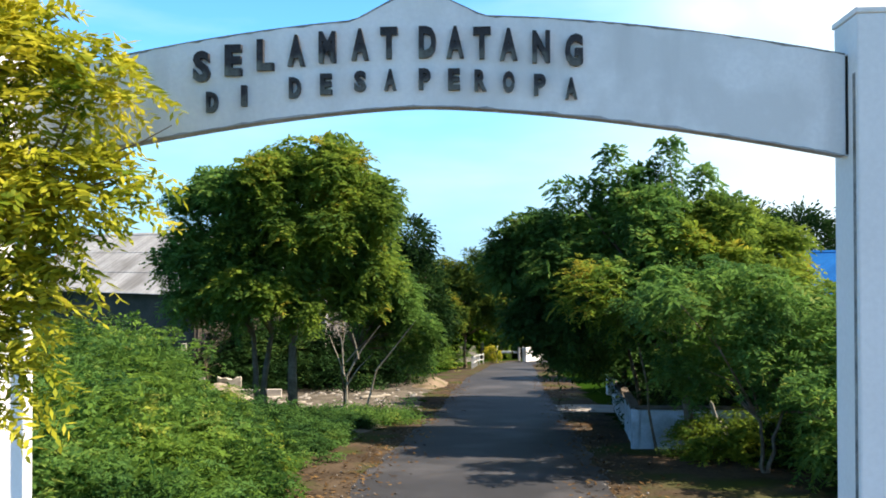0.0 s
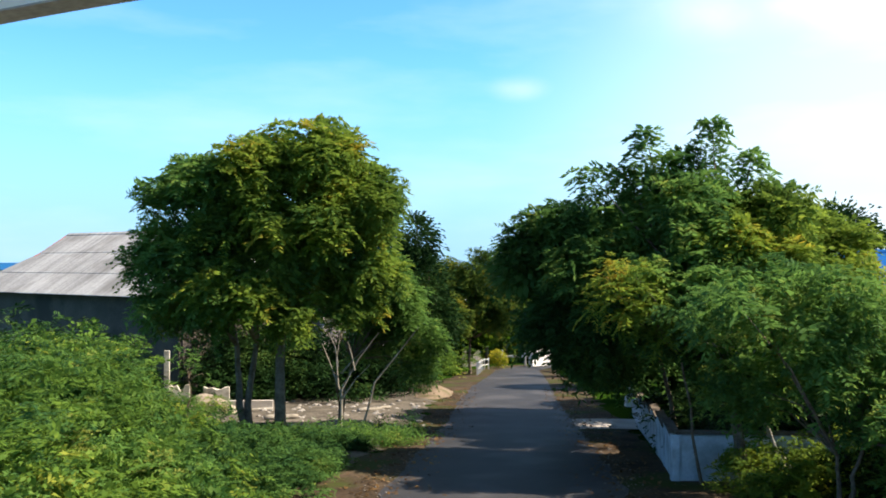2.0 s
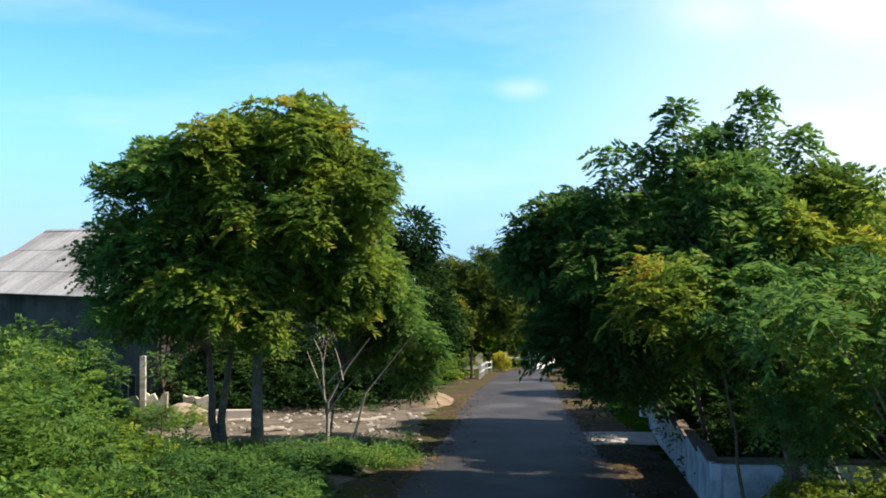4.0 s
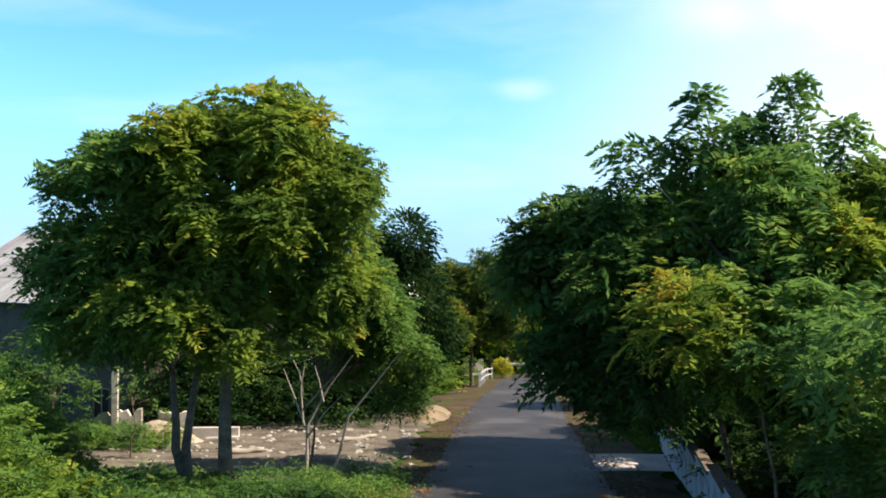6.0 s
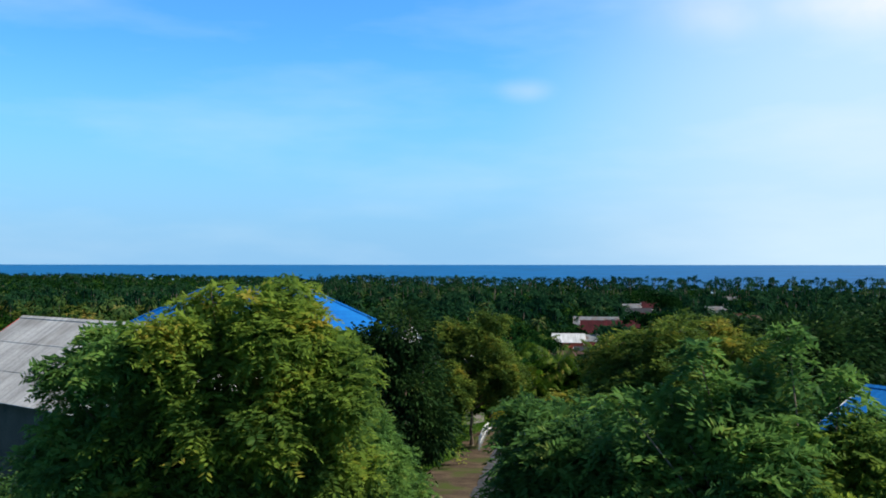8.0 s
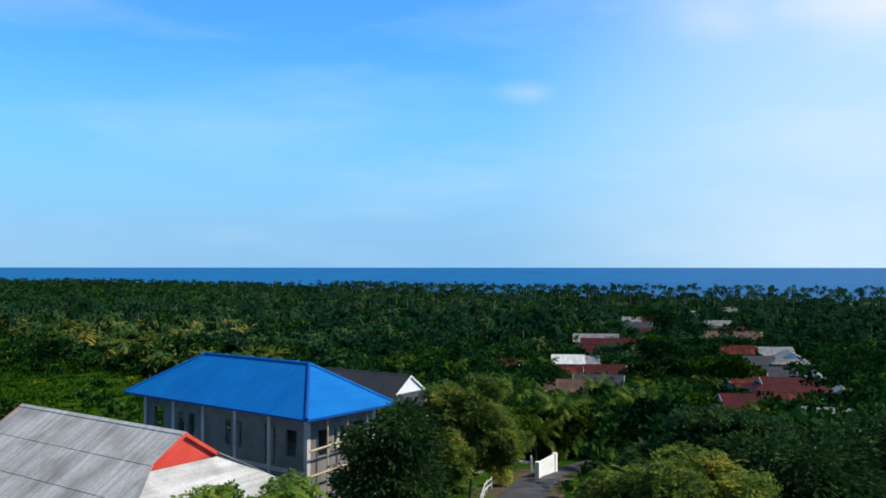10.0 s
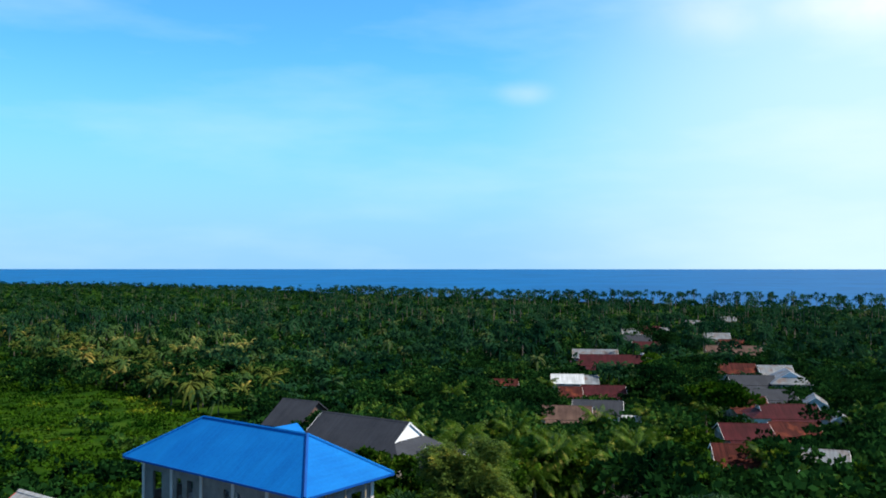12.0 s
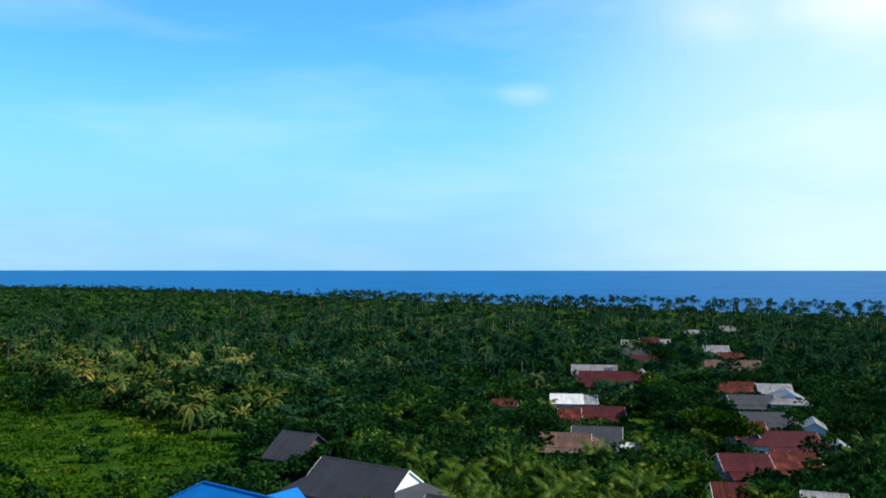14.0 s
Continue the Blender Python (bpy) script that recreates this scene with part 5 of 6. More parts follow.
gable_house("small house with dark sheet roof behind the trees", -19.4, 127.5, -30, 6.2, 9.0, 4.6, 3.0, SLATE_ROOF, BROWN_ROOF, 44, 0.5, base=-10.1, gable=BROWN_ROOF, barge=SLATE_ROOF)
gable_house("house with corrugated blue metal roof behind the roadside trees", 16.4, 31.3, -60, 10.4, 9.0, 4.5, 1.9, BLUE_ROOF, PLASTER, 45, 0.6, base=-3.0)
# village: label, x, y, turn, length, width, eave, rise, roof, walls, porch side, porch roof depth
VILLAGE = (
    ("white metal roofed village house", 28.3, 206, -6, 7.4, 8.4, 3.0, 1.7, WHITE_ROOF, PLASTER, 0, 0.0),
    ("low grey tin roofed annex", 33.8, 206, -6, 3.2, 7.4, 2.7, 1.6, TIN_ROOF, PLASTER, 0, 0.0),
    ("rusty red sheet roofed village house", 27.0, 192, -5, 5.0, 7.4, 2.0, 1.6, RUST_ROOF, WHITE_TRIM, -1, 2.2),
    ("long dark red roofed village house", 34.0, 192.5, -5, 9.4, 7.4, 2.1, 1.6, MAROON_ROOF, WHITE_TRIM, -1, 2.0),
    ("large maroon roofed village house", 46.0, 246, -8, 17.5, 10.5, 3.0, 2.6, MAROON_ROOF, PLASTER, -1, 3.0),
    ("village house with bare tin roof", 44.0, 260, -8, 13.0, 7.0, 3.6, 2.2, TIN_ROOF, PLASTER, 0, 0.0),
    ("pale roofed village house beside the maroon one", 55.5, 250, 76, 8.0, 6.0, 3.2, 2.0, TIN_ROOF, PLASTER, 0, 0.0),
    ("brown sheet roofed village house with white gables", 20.6, 152, -8, 8.4, 8.0, 2.6, 1.7, BROWN_ROOF, WHITE_TRIM, -1, 1.8),
    ("grey-brown roofed village house with white barge boards", 26.6, 156.5, -12, 8.6, 7.4, 2.9, 2.0, SLATE_ROOF, WHITE_TRIM, 0, 0.0),
    ("small rusty roofed hut among palms", 13.8, 203, -5, 6.4, 5.0, 2.6, 1.3, RUST_ROOF, PLASTER, 0, 0.0),
    ("small white roofed kiosk under the trees", 31.0, 150.5, -10, 3.0, 3.0, 2.2, 0.8, WHITE_ROOF, PLASTER, 0, 0.0),
    ("far village house with white metal roof", 74.0, 352, -8, 7.0, 8.0, 3.2, 2.4, TIN_ROOF, PLASTER, 0, 0.0),
    ("far maroon roofed village house", 82.5, 355, -8, 8.0, 8.0, 3.6, 2.9, MAROON_ROOF, PLASTER, 0, 0.0),
    ("far pale gabled village house", 89.0, 356, -8, 4.0, 6.0, 3.2, 2.4, TIN_ROOF, WHITE_TRIM, 0, 0.0),
    ("grey roofed village house under trees", 68.5, 318, -8, 11.0, 8.0, 3.2, 2.4, SLATE_ROOF, PLASTER, 0, 0.0),
    ("maroon roofed village house under trees", 67.5, 297, -8, 9.0, 7.0, 3.0, 2.0, MAROON_ROOF, PLASTER, -1, 2.0),
    ("village house with pale blue-white tin roof", 99.5, 324, -12, 9.0, 9.0, 3.2, 2.8, TIN_ROOF, PLASTER, 0, 0.0),
    ("red sheet roofed village house with white gable", 100.0, 310, -8, 9.0, 7.0, 2.8, 2.0, RUST_ROOF, WHITE_TRIM, 0, 0.0),
    ("long village house with brown roof", 90.5, 280, -8, 17.0, 8.0, 3.0, 2.0, BROWN_ROOF, PLASTER, -1, 2.6),
    ("rust-streaked tin roofed village house", 72.0, 222, -8, 9.5, 8.0, 3.2, 2.2, RUST_ROOF, PLASTER, 0, 0.0),
    ("grey tin roofed house beside the rusty one", 80.5, 219, -8, 8.0, 7.5, 3.4, 2.0, TIN_ROOF, PLASTER, 0, 0.0),
    ("low grey sheet roofed house", 70.5, 207, -6, 10.5, 8.5, 2.4, 1.8, SLATE_ROOF, PLASTER, -1, 2.0),
    ("grey gabled village house", 79.0, 207, 76, 9.5, 9.0, 3.0, 2.5, TIN_ROOF, PLASTER, 0, 0.0),
    ("village house with flat grey sheet roof", 63.4, 178, -5, 10.0, 8.0, 3.2, 1.6, SLATE_ROOF, PLASTER, -1, 2.4),
    ("small grey tin roofed wing", 69.8, 171, 70, 7.0, 4.6, 2.6, 1.6, TIN_ROOF, WHITE_TRIM, 0, 0.0),
    ("orange-red roofed village house", 53.6, 162, -5, 7.0, 7.0, 3.2, 1.7, RUST_ROOF, PLASTER, -1, 2.0),
    ("dark red sheet roofed village house", 56.8, 151, -5, 9.4, 8.0, 2.9, 1.8, MAROON_ROOF, WHITE_TRIM, -1, 1.6),
    ("white walled gabled annex", 63.6, 147, 70, 5.0, 3.6, 2.6, 1.2, TIN_ROOF, PLASTER, 0, 0.0),
    ("maroon roofed village house", 44.4, 136, -5, 7.4, 8.8, 1.9, 1.7, MAROON_ROOF, PLASTER, -1, 2.4),
    ("rust-streaked red roofed village house", 51.6, 136, -5, 7.2, 8.8, 2.0, 1.7, RUST_ROOF, PLASTER, -1, 2.4),
    ("small rusty roofed shed", 33.6, 107, -8, 5.6, 5.5, 2.8, 1.5, RUST_ROOF, PLASTER, -1, 1.6),
    ("light tin roofed shed", 39.8, 98, -20, 4.6, 5.2, 3.8, 1.0, TIN_ROOF, TIMBER, 0, 0.0),
    ("small white roofed shed beside palms", 36.0, 92.5, -30, 3.4, 4.0, 2.5, 0.9, WHITE_ROOF, TIMBER, 0, 0.0),
    ("small white roofed house among far palms", 122.0, 430, -10, 11.0, 8.0, 2.4, 2.0, TIN_ROOF, PLASTER, 0, 0.0),
    ("small pale roofed house among far palms", 141.0, 440, -10, 8.0, 8.0, 3.4, 2.2, TIN_ROOF, PLASTER, 0, 0.0),
)
for i, (lab, x, y, a, ln, wd, ev, rs, rf, wm, lean, depth) in enumerate(VILLAGE):
    gable_house(lab, x, y, a, ln, wd, ev, rs, rf, wm, 60 + i, 0.5, gable=WHITE_TRIM, lean_to=(lean, depth, depth * 0.27) if lean else None, dutch=0.5 if i in (4, 7, 22, 26) else 0.0)


# ---- the clearing: rubble, logs, saplings ----
def stone_mesh(seed):
    rng = np.random.default_rng(seed)
    bm = bmesh.new()
    bmesh.ops.create_icosphere(bm, subdivisions=1, radius=0.5)
    for v in bm.verts:
        v.co = Vector([c * s for c, s in zip(v.co, (1.0, 0.8, 0.55))]) * rng.uniform(0.75, 1.2)
    me = bpy.data.meshes.new("stone")
    bm.to_mesh(me)
    bm.free()
    return me


PALE_STONE = material("pale_broken_concrete", (0.20, 0.185, 0.165), (0.40, 0.375, 0.34), 2.0, 0.95, 0.5, 14)
stone_kinds = [stone_mesh(400 + i) for i in range(5)]
for me in stone_kinds:
    me.materials.append(PALE_STONE)
heap = new("rubble_heap")
heap.location = (-5, 36, float(gz(-5, 36)))
bpy.context.view_layer.update()
tagged(heap, "scattered pale broken concrete and stones on bare ground", "rubble")
rng = np.random.default_rng(41)
for i in range(300):
    x, y = rng.uniform(-12, -1.0), rng.uniform(28.5, 43)
    if rng.random() < 0.6:
        x, y = rng.choice((-8.0, -5.0, -2.6)) + rng.normal() * 1.1, rng.choice((33.0, 36.5, 39.5)) + rng.normal() * 0.8
    s = rng.uniform(0.10, 0.34)
    st = new("stone", stone_kinds[i % 5])
    st.parent = heap
    st.matrix_world = pose(x, y, float(gz(x, y)) + s * 0.12, rng.uniform(-20, 20), rng.uniform(-20, 20), rng.uniform(0, 360)) @ Matrix.Scale(s, 4)
for a, b, r, lab in (((-3.3, 37.4), (-2.1, 38.6), 0.09, "bleached fallen log on the bare ground"), ((-6.6, 35.2), (-5.4, 35.6), 0.11, "short pale log lying on the rubble"), ((-8.6, 33.4), (-7.0, 34.2), 0.07, "thin dry branch lying on bare ground")):
    za, zb = (float(gz(*q)) + r for q in (a, b))
    pts = [(a[0] + (b[0] - a[0]) * s, a[1] + (b[1] - a[1]) * s, za + (zb - za) * s + 0.03 * math.sin(9 * s)) for s in np.linspace(0, 1, 6)]
    v, f = tube(pts, [r, r * 0.95, r * 0.9, r * 0.85, r * 0.8, r * 0.6], 9)
    f += [tuple(range(8, -1, -1)), tuple(range(len(v) - 9, len(v)))]
    tagged(mesh_object("fallen_log", v, f, PALE_BARK, smooth=True), lab, "log")


def bare_branches(base, tips, r0, label, seed):
    """A leafless pale sapling."""
    rng = np.random.default_rng(seed)
    z = float(gz(*base))
    root = new("bare_sapling")
    root.location = (*base, z)
    low = root.location
    for i, (fork, tip) in enumerate(tips):
        b, k, t = Vector((*base, z - 0.1)), Vector(fork), Vector(tip)
        pts = [b, b.lerp(k, 0.5) + Vector((0.03, 0, 0)), k, k.lerp(t, 0.5) + Vector((rng.normal() * 0.06, 0, 0.06)), t]
        rad = [r0, r0 * 0.85, r0 * 0.65, r0 * 0.4, r0 * 0.15]
        if i:
            pts, rad = pts[2:], [r * 0.9 for r in rad[2:]]
        v, f = tube([q - low for q in pts], rad, 7)
        mesh_object("branch" if i else "trunk", v, f, PALE_BARK, root, smooth=True)
    return tagged(root, label, "tree")


bare_branches((-3.15, 29.6), [((-3.1, 29.6, -0.9), (-1.96, 29.6, 0.85)), ((-3.2, 29.6, -0.8), (-3.13, 29.5, 0.75)), ((-3.15, 29.6, -0.9), (-3.7, 29.7, 0.5)), ((-3.1, 29.6, -0.4), (-2.4, 29.4, 0.35)), ((-3.2, 29.6, -0.2), (-3.5, 29.5, 0.9)), ((-2.7, 29.6, -0.3), (-2.9, 29.5, 0.6)), ((-3.1, 29.6, -1.2), (-2.2, 29.4, -0.1))], 0.055, "pale bare sapling with forked branches", 5)
bare_branches((-2.6, 29.9), [((-2.1, 29.8, -0.7), (-0.74, 29.7, 1.0))], 0.045, "leaning pale bare branch", 6)
for i, (x, y, h) in enumerate(((-9.3, 34.7, 2.7), (-11.5, 34.2, 2.9))):
    z = float(gz(x, y))
    tree("young_tree", "slim young tree with sparse green leaves", (x, y), [(x + 0.05, y, z + h * 0.6)], [(x, y, z + h * 0.9, 0.4, 0.4, 0.3), (x + 0.25, y - 0.2, z + h * 0.75, 0.35, 0.35, 0.2)], 6, 5, LEAF_GREEN, 70 + i, 0.34, 7, 0.30, 0.25, r0=0.035, group="young trees in the clearing", fill=0.0)

# cream pieces behind the clearing, added for the grey house's sunlit lower walls
CREAM = material("cream_plaster", (0.36, 0.33, 0.27), (0.60, 0.56, 0.48), 1.4, 0.9, 0.35, 18, stain=(0.22, 0.20, 0.165), stain_scale=1.4)
SAND = material("pinkish_sand", (0.22, 0.18, 0.14), (0.40, 0.34, 0.275), 1.2, 0.95, 0.5, 16)
TAN_EARTH = material("tan_dry_earth", (0.15, 0.11, 0.075), (0.28, 0.215, 0.15), 1.2, 0.95, 0.6, 14, stain=(0.10, 0.10, 0.04), stain_scale=0.9)
house_foot = new("ruined_wall")
g = float(gz(-11.0, 38.8))
house_foot.matrix_world = pose(-11.6, 38.8, g, 0, 0, 3)
tagged(house_foot, "low broken cream wall and pier standing in for the grey house's sunlit foot", "wall")


def broken_wall(name, x0, x1, y0, y1, top, ragged, mat, label, seed):
    """A wall stump whose top breaks off in uneven steps."""
    rng = np.random.default_rng(seed)
    n = max(3, int((x1 - x0) / 0.16))
    edges = np.linspace(x0, x1, n + 1)
    level = top + np.cumsum(rng.normal(size=n)) * ragged * 0.4 - rng.uniform(0, ragged, n)
    bm = bmesh.new()
    low = [[bm.verts.new((x, y, -0.3)) for y in (y0, y1)] for x in edges]
    high = [[bm.verts.new((x, y, z + rng.uniform(-0.03, 0.03))) for y in (y0, y1)] for x, z in zip(edges, np.append(level, level[-1]))]
    for i in range(n):
        for f in ((low[i][0], low[i + 1][0], high[i + 1][0], high[i][0]), (low[i][1], high[i][1], high[i + 1][1], low[i + 1][1]), (high[i][0], high[i + 1][0], high[i + 1][1], high[i][1])):
            bm.faces.new(f)
    for i, flip in ((0, 1), (n, -1)):
        bm.faces.new((low[i][0], high[i][0], high[i][1], low[i][1])[::flip])
    bmesh.ops.recalc_face_normals(bm, faces=bm.faces)
    return part(name, bm, mat, house_foot, label)


broken_wall("wall", -0.5, 1.2, -0.08, 0.08, 1.05, 0.35, CREAM, "", 52)
block("pier", 0.20, 0.42, -0.24, -0.09, -0.3, 2.45, CREAM, house_foot, "cream plastered pier", 0.015)
broken_wall("stub", 1.7, 2.75, 0.25, 0.42, 1.2, 0.4, CREAM, "broken wall stub behind the sand", 53)
block("footing", 2.76, 4.6, -0.12, 0.12, -0.3, 0.35, CONCRETE, house_foot, "bare concrete footing")
wx, wy = RNG.uniform(-13.0, -8.6, 46), RNG.uniform(35.6, 38.4, 46)
thicket("low_weeds", "ragged weeds round the broken wall", np.stack([wx, wy], 1), RNG.uniform(0.25, 0.95, 46), LEAF_GREEN, 34, 0.30, 5, 0.32, 44, 0.35)


def mound(name, label, category, x, y, rx, ry, h, mat, seed):
    """A heap with an uneven round top on the ground."""
    rng = np.random.default_rng(seed)
    bm = bmesh.new()
    rings, n = 7, 22
    ph = rng.uniform(0, 6.3, 4)
    rows = []
    for i in range(rings + 1):
        r = i / rings
        ring = []
        for k in range(n):
            a = 2 * math.pi * k / n
            w = 1 + 0.14 * math.sin(2 * a + ph[0]) + 0.10 * math.sin(3 * a + ph[1]) + 0.05 * math.sin(7 * a + ph[2])
            px, py = rx * r * w * math.cos(a), ry * r * w * math.sin(a)
            z = h * (math.cos(math.pi * r) * 0.5 + 0.5) * (1 + 0.18 * math.sin(4 * px + ph[3]) * r) - 0.05 * r
            ring.append(bm.verts.new((px, py, z + float(gz(x + px, y + py) - gz(x, y)))))
        rows.append(ring)
    for a, b in zip(rows, rows[1:]):
        for k in range(n):
            bm.faces.new((a[k], b[k], b[(k + 1) % n], a[(k + 1) % n]))
    bmesh.ops.remove_doubles(bm, verts=bm.verts, dist=0.001)
    bmesh.ops.recalc_face_normals(bm, faces=bm.faces)
    ob = part(name, bm, mat)
    ob.data.polygons.foreach_set("use_smooth", [True] * len(ob.data.polygons))
    ob.location = (x, y, float(gz(x, y)))
    return tagged(ob, label, category)


mound("sand_mound", "low mound of pinkish sand beside the cream wall", "sand heap", -9.5, 37.9, 1.6, 0.9, 0.8, SAND, 3)
# earth bank whose pale tan also carries the sun patch on the verge
mound("earth_bank", "low bank of dry earth beside the road in a sunlit tan", "earth bank", -0.3, 45.6, 1.35, 4.2, 0.38, TAN_EARTH, 4)
block_slab = part("concrete_slab", box(bmesh.new(), -0.55, 0.55, -0.3, 0.3, 0, 0.09, 0.015), CREAM)
block_slab.matrix_world = pose(-7.6, 39.0, float(gz(-7.6, 39.0)) + 0.02, 3, -2, 12)
tagged(block_slab, "pale broken concrete slab lying on the ground", "slab")

# ---- where the road bends: white walls, fence, flowering bush ----
end_wall = new("roadside_wall")
end_wall.matrix_world = pose(9.3, 84.5, float(gz(9.3, 84.5)), 0, 0, 62)
tagged(end_wall, "white plastered roadside wall with piers at the bend", "wall")
block("panel", -1.8, 1.8, -0.09, 0.09, -0.5, 1.5, WHITE_TRIM, end_wall)
for x in (-2.0, 2.0):
    block("pier", x - 0.2, x + 0.2, -0.2, 0.2, -0.5, 1.58, PILLAR_PAINT, end_wall, "", 0.02)
kiosk = new("roadside_gateway")
kiosk.matrix_world = pose(7.0, 86.0, float(gz(7.0, 86)), 0, 0, -10)
tagged(kiosk, "small white gateway with square posts and crossbar", "gateway")
for x in (-1.1, 1.1):
    block("post", x - 0.09, x + 0.09, -0.09, 0.09, -0.3, 1.5, PILLAR_PAINT, kiosk, "", 0.02)
block("crossbar", -0.94, 0.94, -0.08, 0.08, 0.8, 1.0, PILLAR_PAINT, kiosk)
fence = new("white_fence")
tagged(fence, "low white post-and-rail fence along the roadside", "fence")
fy = np.linspace(66.5, 77.0, 8)
for i, y in enumerate(fy):
    x = float(road_x(y)) - 2.9
    b = part("post", box(bmesh.new(), -0.05, 0.05, -0.05, 0.05, -0.2, 1.0, 0.008), WHITE_TRIM, fence)
    b.location = (x, y, float(gz(x, y)))
    if i:
        xa, ya = float(road_x(fy[i - 1])) - 2.9, fy[i - 1]
        for h in (0.45, 0.88):
            v, f = tube([(xa, ya, float(gz(xa, ya)) + h), (x, y, float(gz(x, y)) + h)], [0.035, 0.035], 6)
            mesh_object("rail", v, f, WHITE_TRIM, fence)
tree("flowering_bush", "small bush with golden yellow leaves beside the road", (5.0, 78.6), [(5.0, 78.6, -5.4)], [(5.0, 78.6, -5.3, 0.6, 0.6, 0.55)], 60, 12, LEAF_YELLOW, 88, 0.3, 3, 0.4, 0.2, r0=0.04)
x = RNG.uniform(-4, 2.5, 60)
y = RNG.uniform(56, 84, 60)
ok = x < road_x(y) - 4.2
thicket("hedge_bushes", "yellow-green bushes lining the road", np.stack([x, y], 1)[ok], RNG.uniform(2.0, 4.2, ok.sum()), LEAF_FRESH, 60, 0.45, 3, 0.42, 35, 0.8)

# ---- loose gravel and leaf litter along the road edges ----
LITTER = leaf_material("dry_leaf", (0.05, 0.03, 0.015), (0.16, 0.095, 0.04), (0.34, 0.22, 0.09), 1.5, 0.15)
GRIT = material("road_grit", (0.10, 0.09, 0.08), (0.26, 0.24, 0.21), 3.0, 0.95, 0.3, 20)


def edge_spots(count, spread, rng):
    y = 8.5 + 40 * rng.random(count) ** 1.4
    side = rng.choice((-1.0, 1.0), count)
    x = road_x(y) + side * (wid(y) + rng.normal(size=count) * spread + spread * 0.4)
    return x, y, gz(x, y) + 0.06


rng = np.random.default_rng(61)
x, y, z = edge_spots(3200, 0.55, rng)
c = np.stack([x, y, z + 0.012], -1)
a = rng.uniform(0, 2 * np.pi, len(x))
e1 = np.stack([np.cos(a), np.sin(a), rng.normal(size=len(x)) * 0.25], -1) * rng.uniform(0.04, 0.09, (len(x), 1))
e2 = np.stack([-np.sin(a), np.cos(a), rng.normal(size=len(x)) * 0.25], -1) * rng.uniform(0.02, 0.04, (len(x), 1))
tagged(new("leaf_litter", quads_mesh("leaf_litter", np.stack([c - e1, c + e2, c + e1, c - e2], 1), LITTER)), "dry brown leaves lying along the road edges", "leaf litter", kind="stuff")
x, y, z = edge_spots(800, 0.25, rng)
r = rng.uniform(0.010, 0.032, (len(x), 1, 1))
corner = np.array([(1, 0, 0), (0, 1, 0), (-1, 0, 0), (0, -1, 0), (0, 0, 0.8), (0, 0, -0.6)])
v = np.stack([x, y, z], -1)[:, None, :] + corner[None] * r * rng.uniform(0.6, 1.3, (len(x), 6, 1))
f = [tuple(int(6 * i + k) for k in t) for i in range(len(x)) for t in ((0, 1, 4), (1, 2, 4), (2, 3, 4), (3, 0, 4), (1, 0, 5), (2, 1, 5), (3, 2, 5), (0, 3, 5))]
tagged(mesh_object("gravel", v.reshape(-1, 3), f, GRIT), "pale grit and small stones along the road edges", "gravel", kind="stuff")

# ---- palms, village trees and far woods ----


def free(x, y, pad=0.6):
    """Plan positions clear of the houses' own ground."""
    ok = np.ones(len(x), bool)
    for hx, hy, hr, turn, hl, hw in HOUSES:
        c, n = math.cos(radians(turn)), math.sin(radians(turn))
        u, v = (x - hx) * c + (y - hy) * n, (y - hy) * c - (x - hx) * n
        ok &= (np.abs(u) > hl + pad) | (np.abs(v) > hw + pad)
    return ok


def yard_height(x, y):
    """Gardens are low close to the houses' front yards."""
    cap = np.full(len(x), 99.0)
    for hx, hy, hr, *_ in HOUSES:
        gap = hy - hr * 0.4 - y
        front = (np.abs(x - hx * y / hy) < hr * 0.9) & (gap > 0) & (gap < 34) & (hy > 100)
        cap = np.where(front, np.minimum(cap, 1.7 + gap * 0.135), cap)
    return cap


def field_edge(x):
    """Far rim of the open field on the left."""
    return np.where(x < -12, 150 + np.clip(-25 - x, -13, 400) * 1.19, 0.0)


RNG = np.random.default_rng(90)
palms = [palm_thing(200 + i, h) for i, h in enumerate((2.8, 3.4, 4.2, 5.2))]
px, py = RNG.uniform(-30, 75, 400), RNG.uniform(94, 205, 400)
ok = free(px, py) & (np.abs(px - road_x(py)) > 3) & (px > -6 - (py - 84) * 0.05) & (yard_height(px, py) > 5.5)
spots = [(9.4, 94.0), (4.0, 97.0), (14.0, 103.0), (41.0, 165.0), (1.5, 103.0), (7.0, 104.0), (17.5, 96.0), (-1.0, 99.0), (22.0, 104.0), (35.6, 100.0), (32.5, 146.0), (2.5, 90.5), (-2.5, 82.0), (0.2, 79.5), (4.6, 89.0), (12.0, 95.5), (6.8, 92.5), (19.0, 108.0), (24.0, 108.0), (3.5, 108.0), (10.5, 110.0), (15.5, 114.0), (23.0, 116.0), (20.5, 98.5), (6.0, 115.0), (-4.0, 112.0), (12.5, 119.0), *list(zip(px[ok], py[ok]))[:30], *[(float(a), float(b)) for a, b in zip(RNG.uniform(-3, 38, 26), RNG.uniform(95, 126, 26)) if abs(a - road_x(b)) > 2.2 and a < 0.24 * b]]
for i, (x, y) in enumerate(spots):
    m = pose(x, y, float(gz(x, y)) - 0.1, 0, 0, RNG.uniform(0, 360))
    src = palms[i % 4]
    if i < 4:
        src.matrix_world = m
    else:
        copy_thing(src, m)


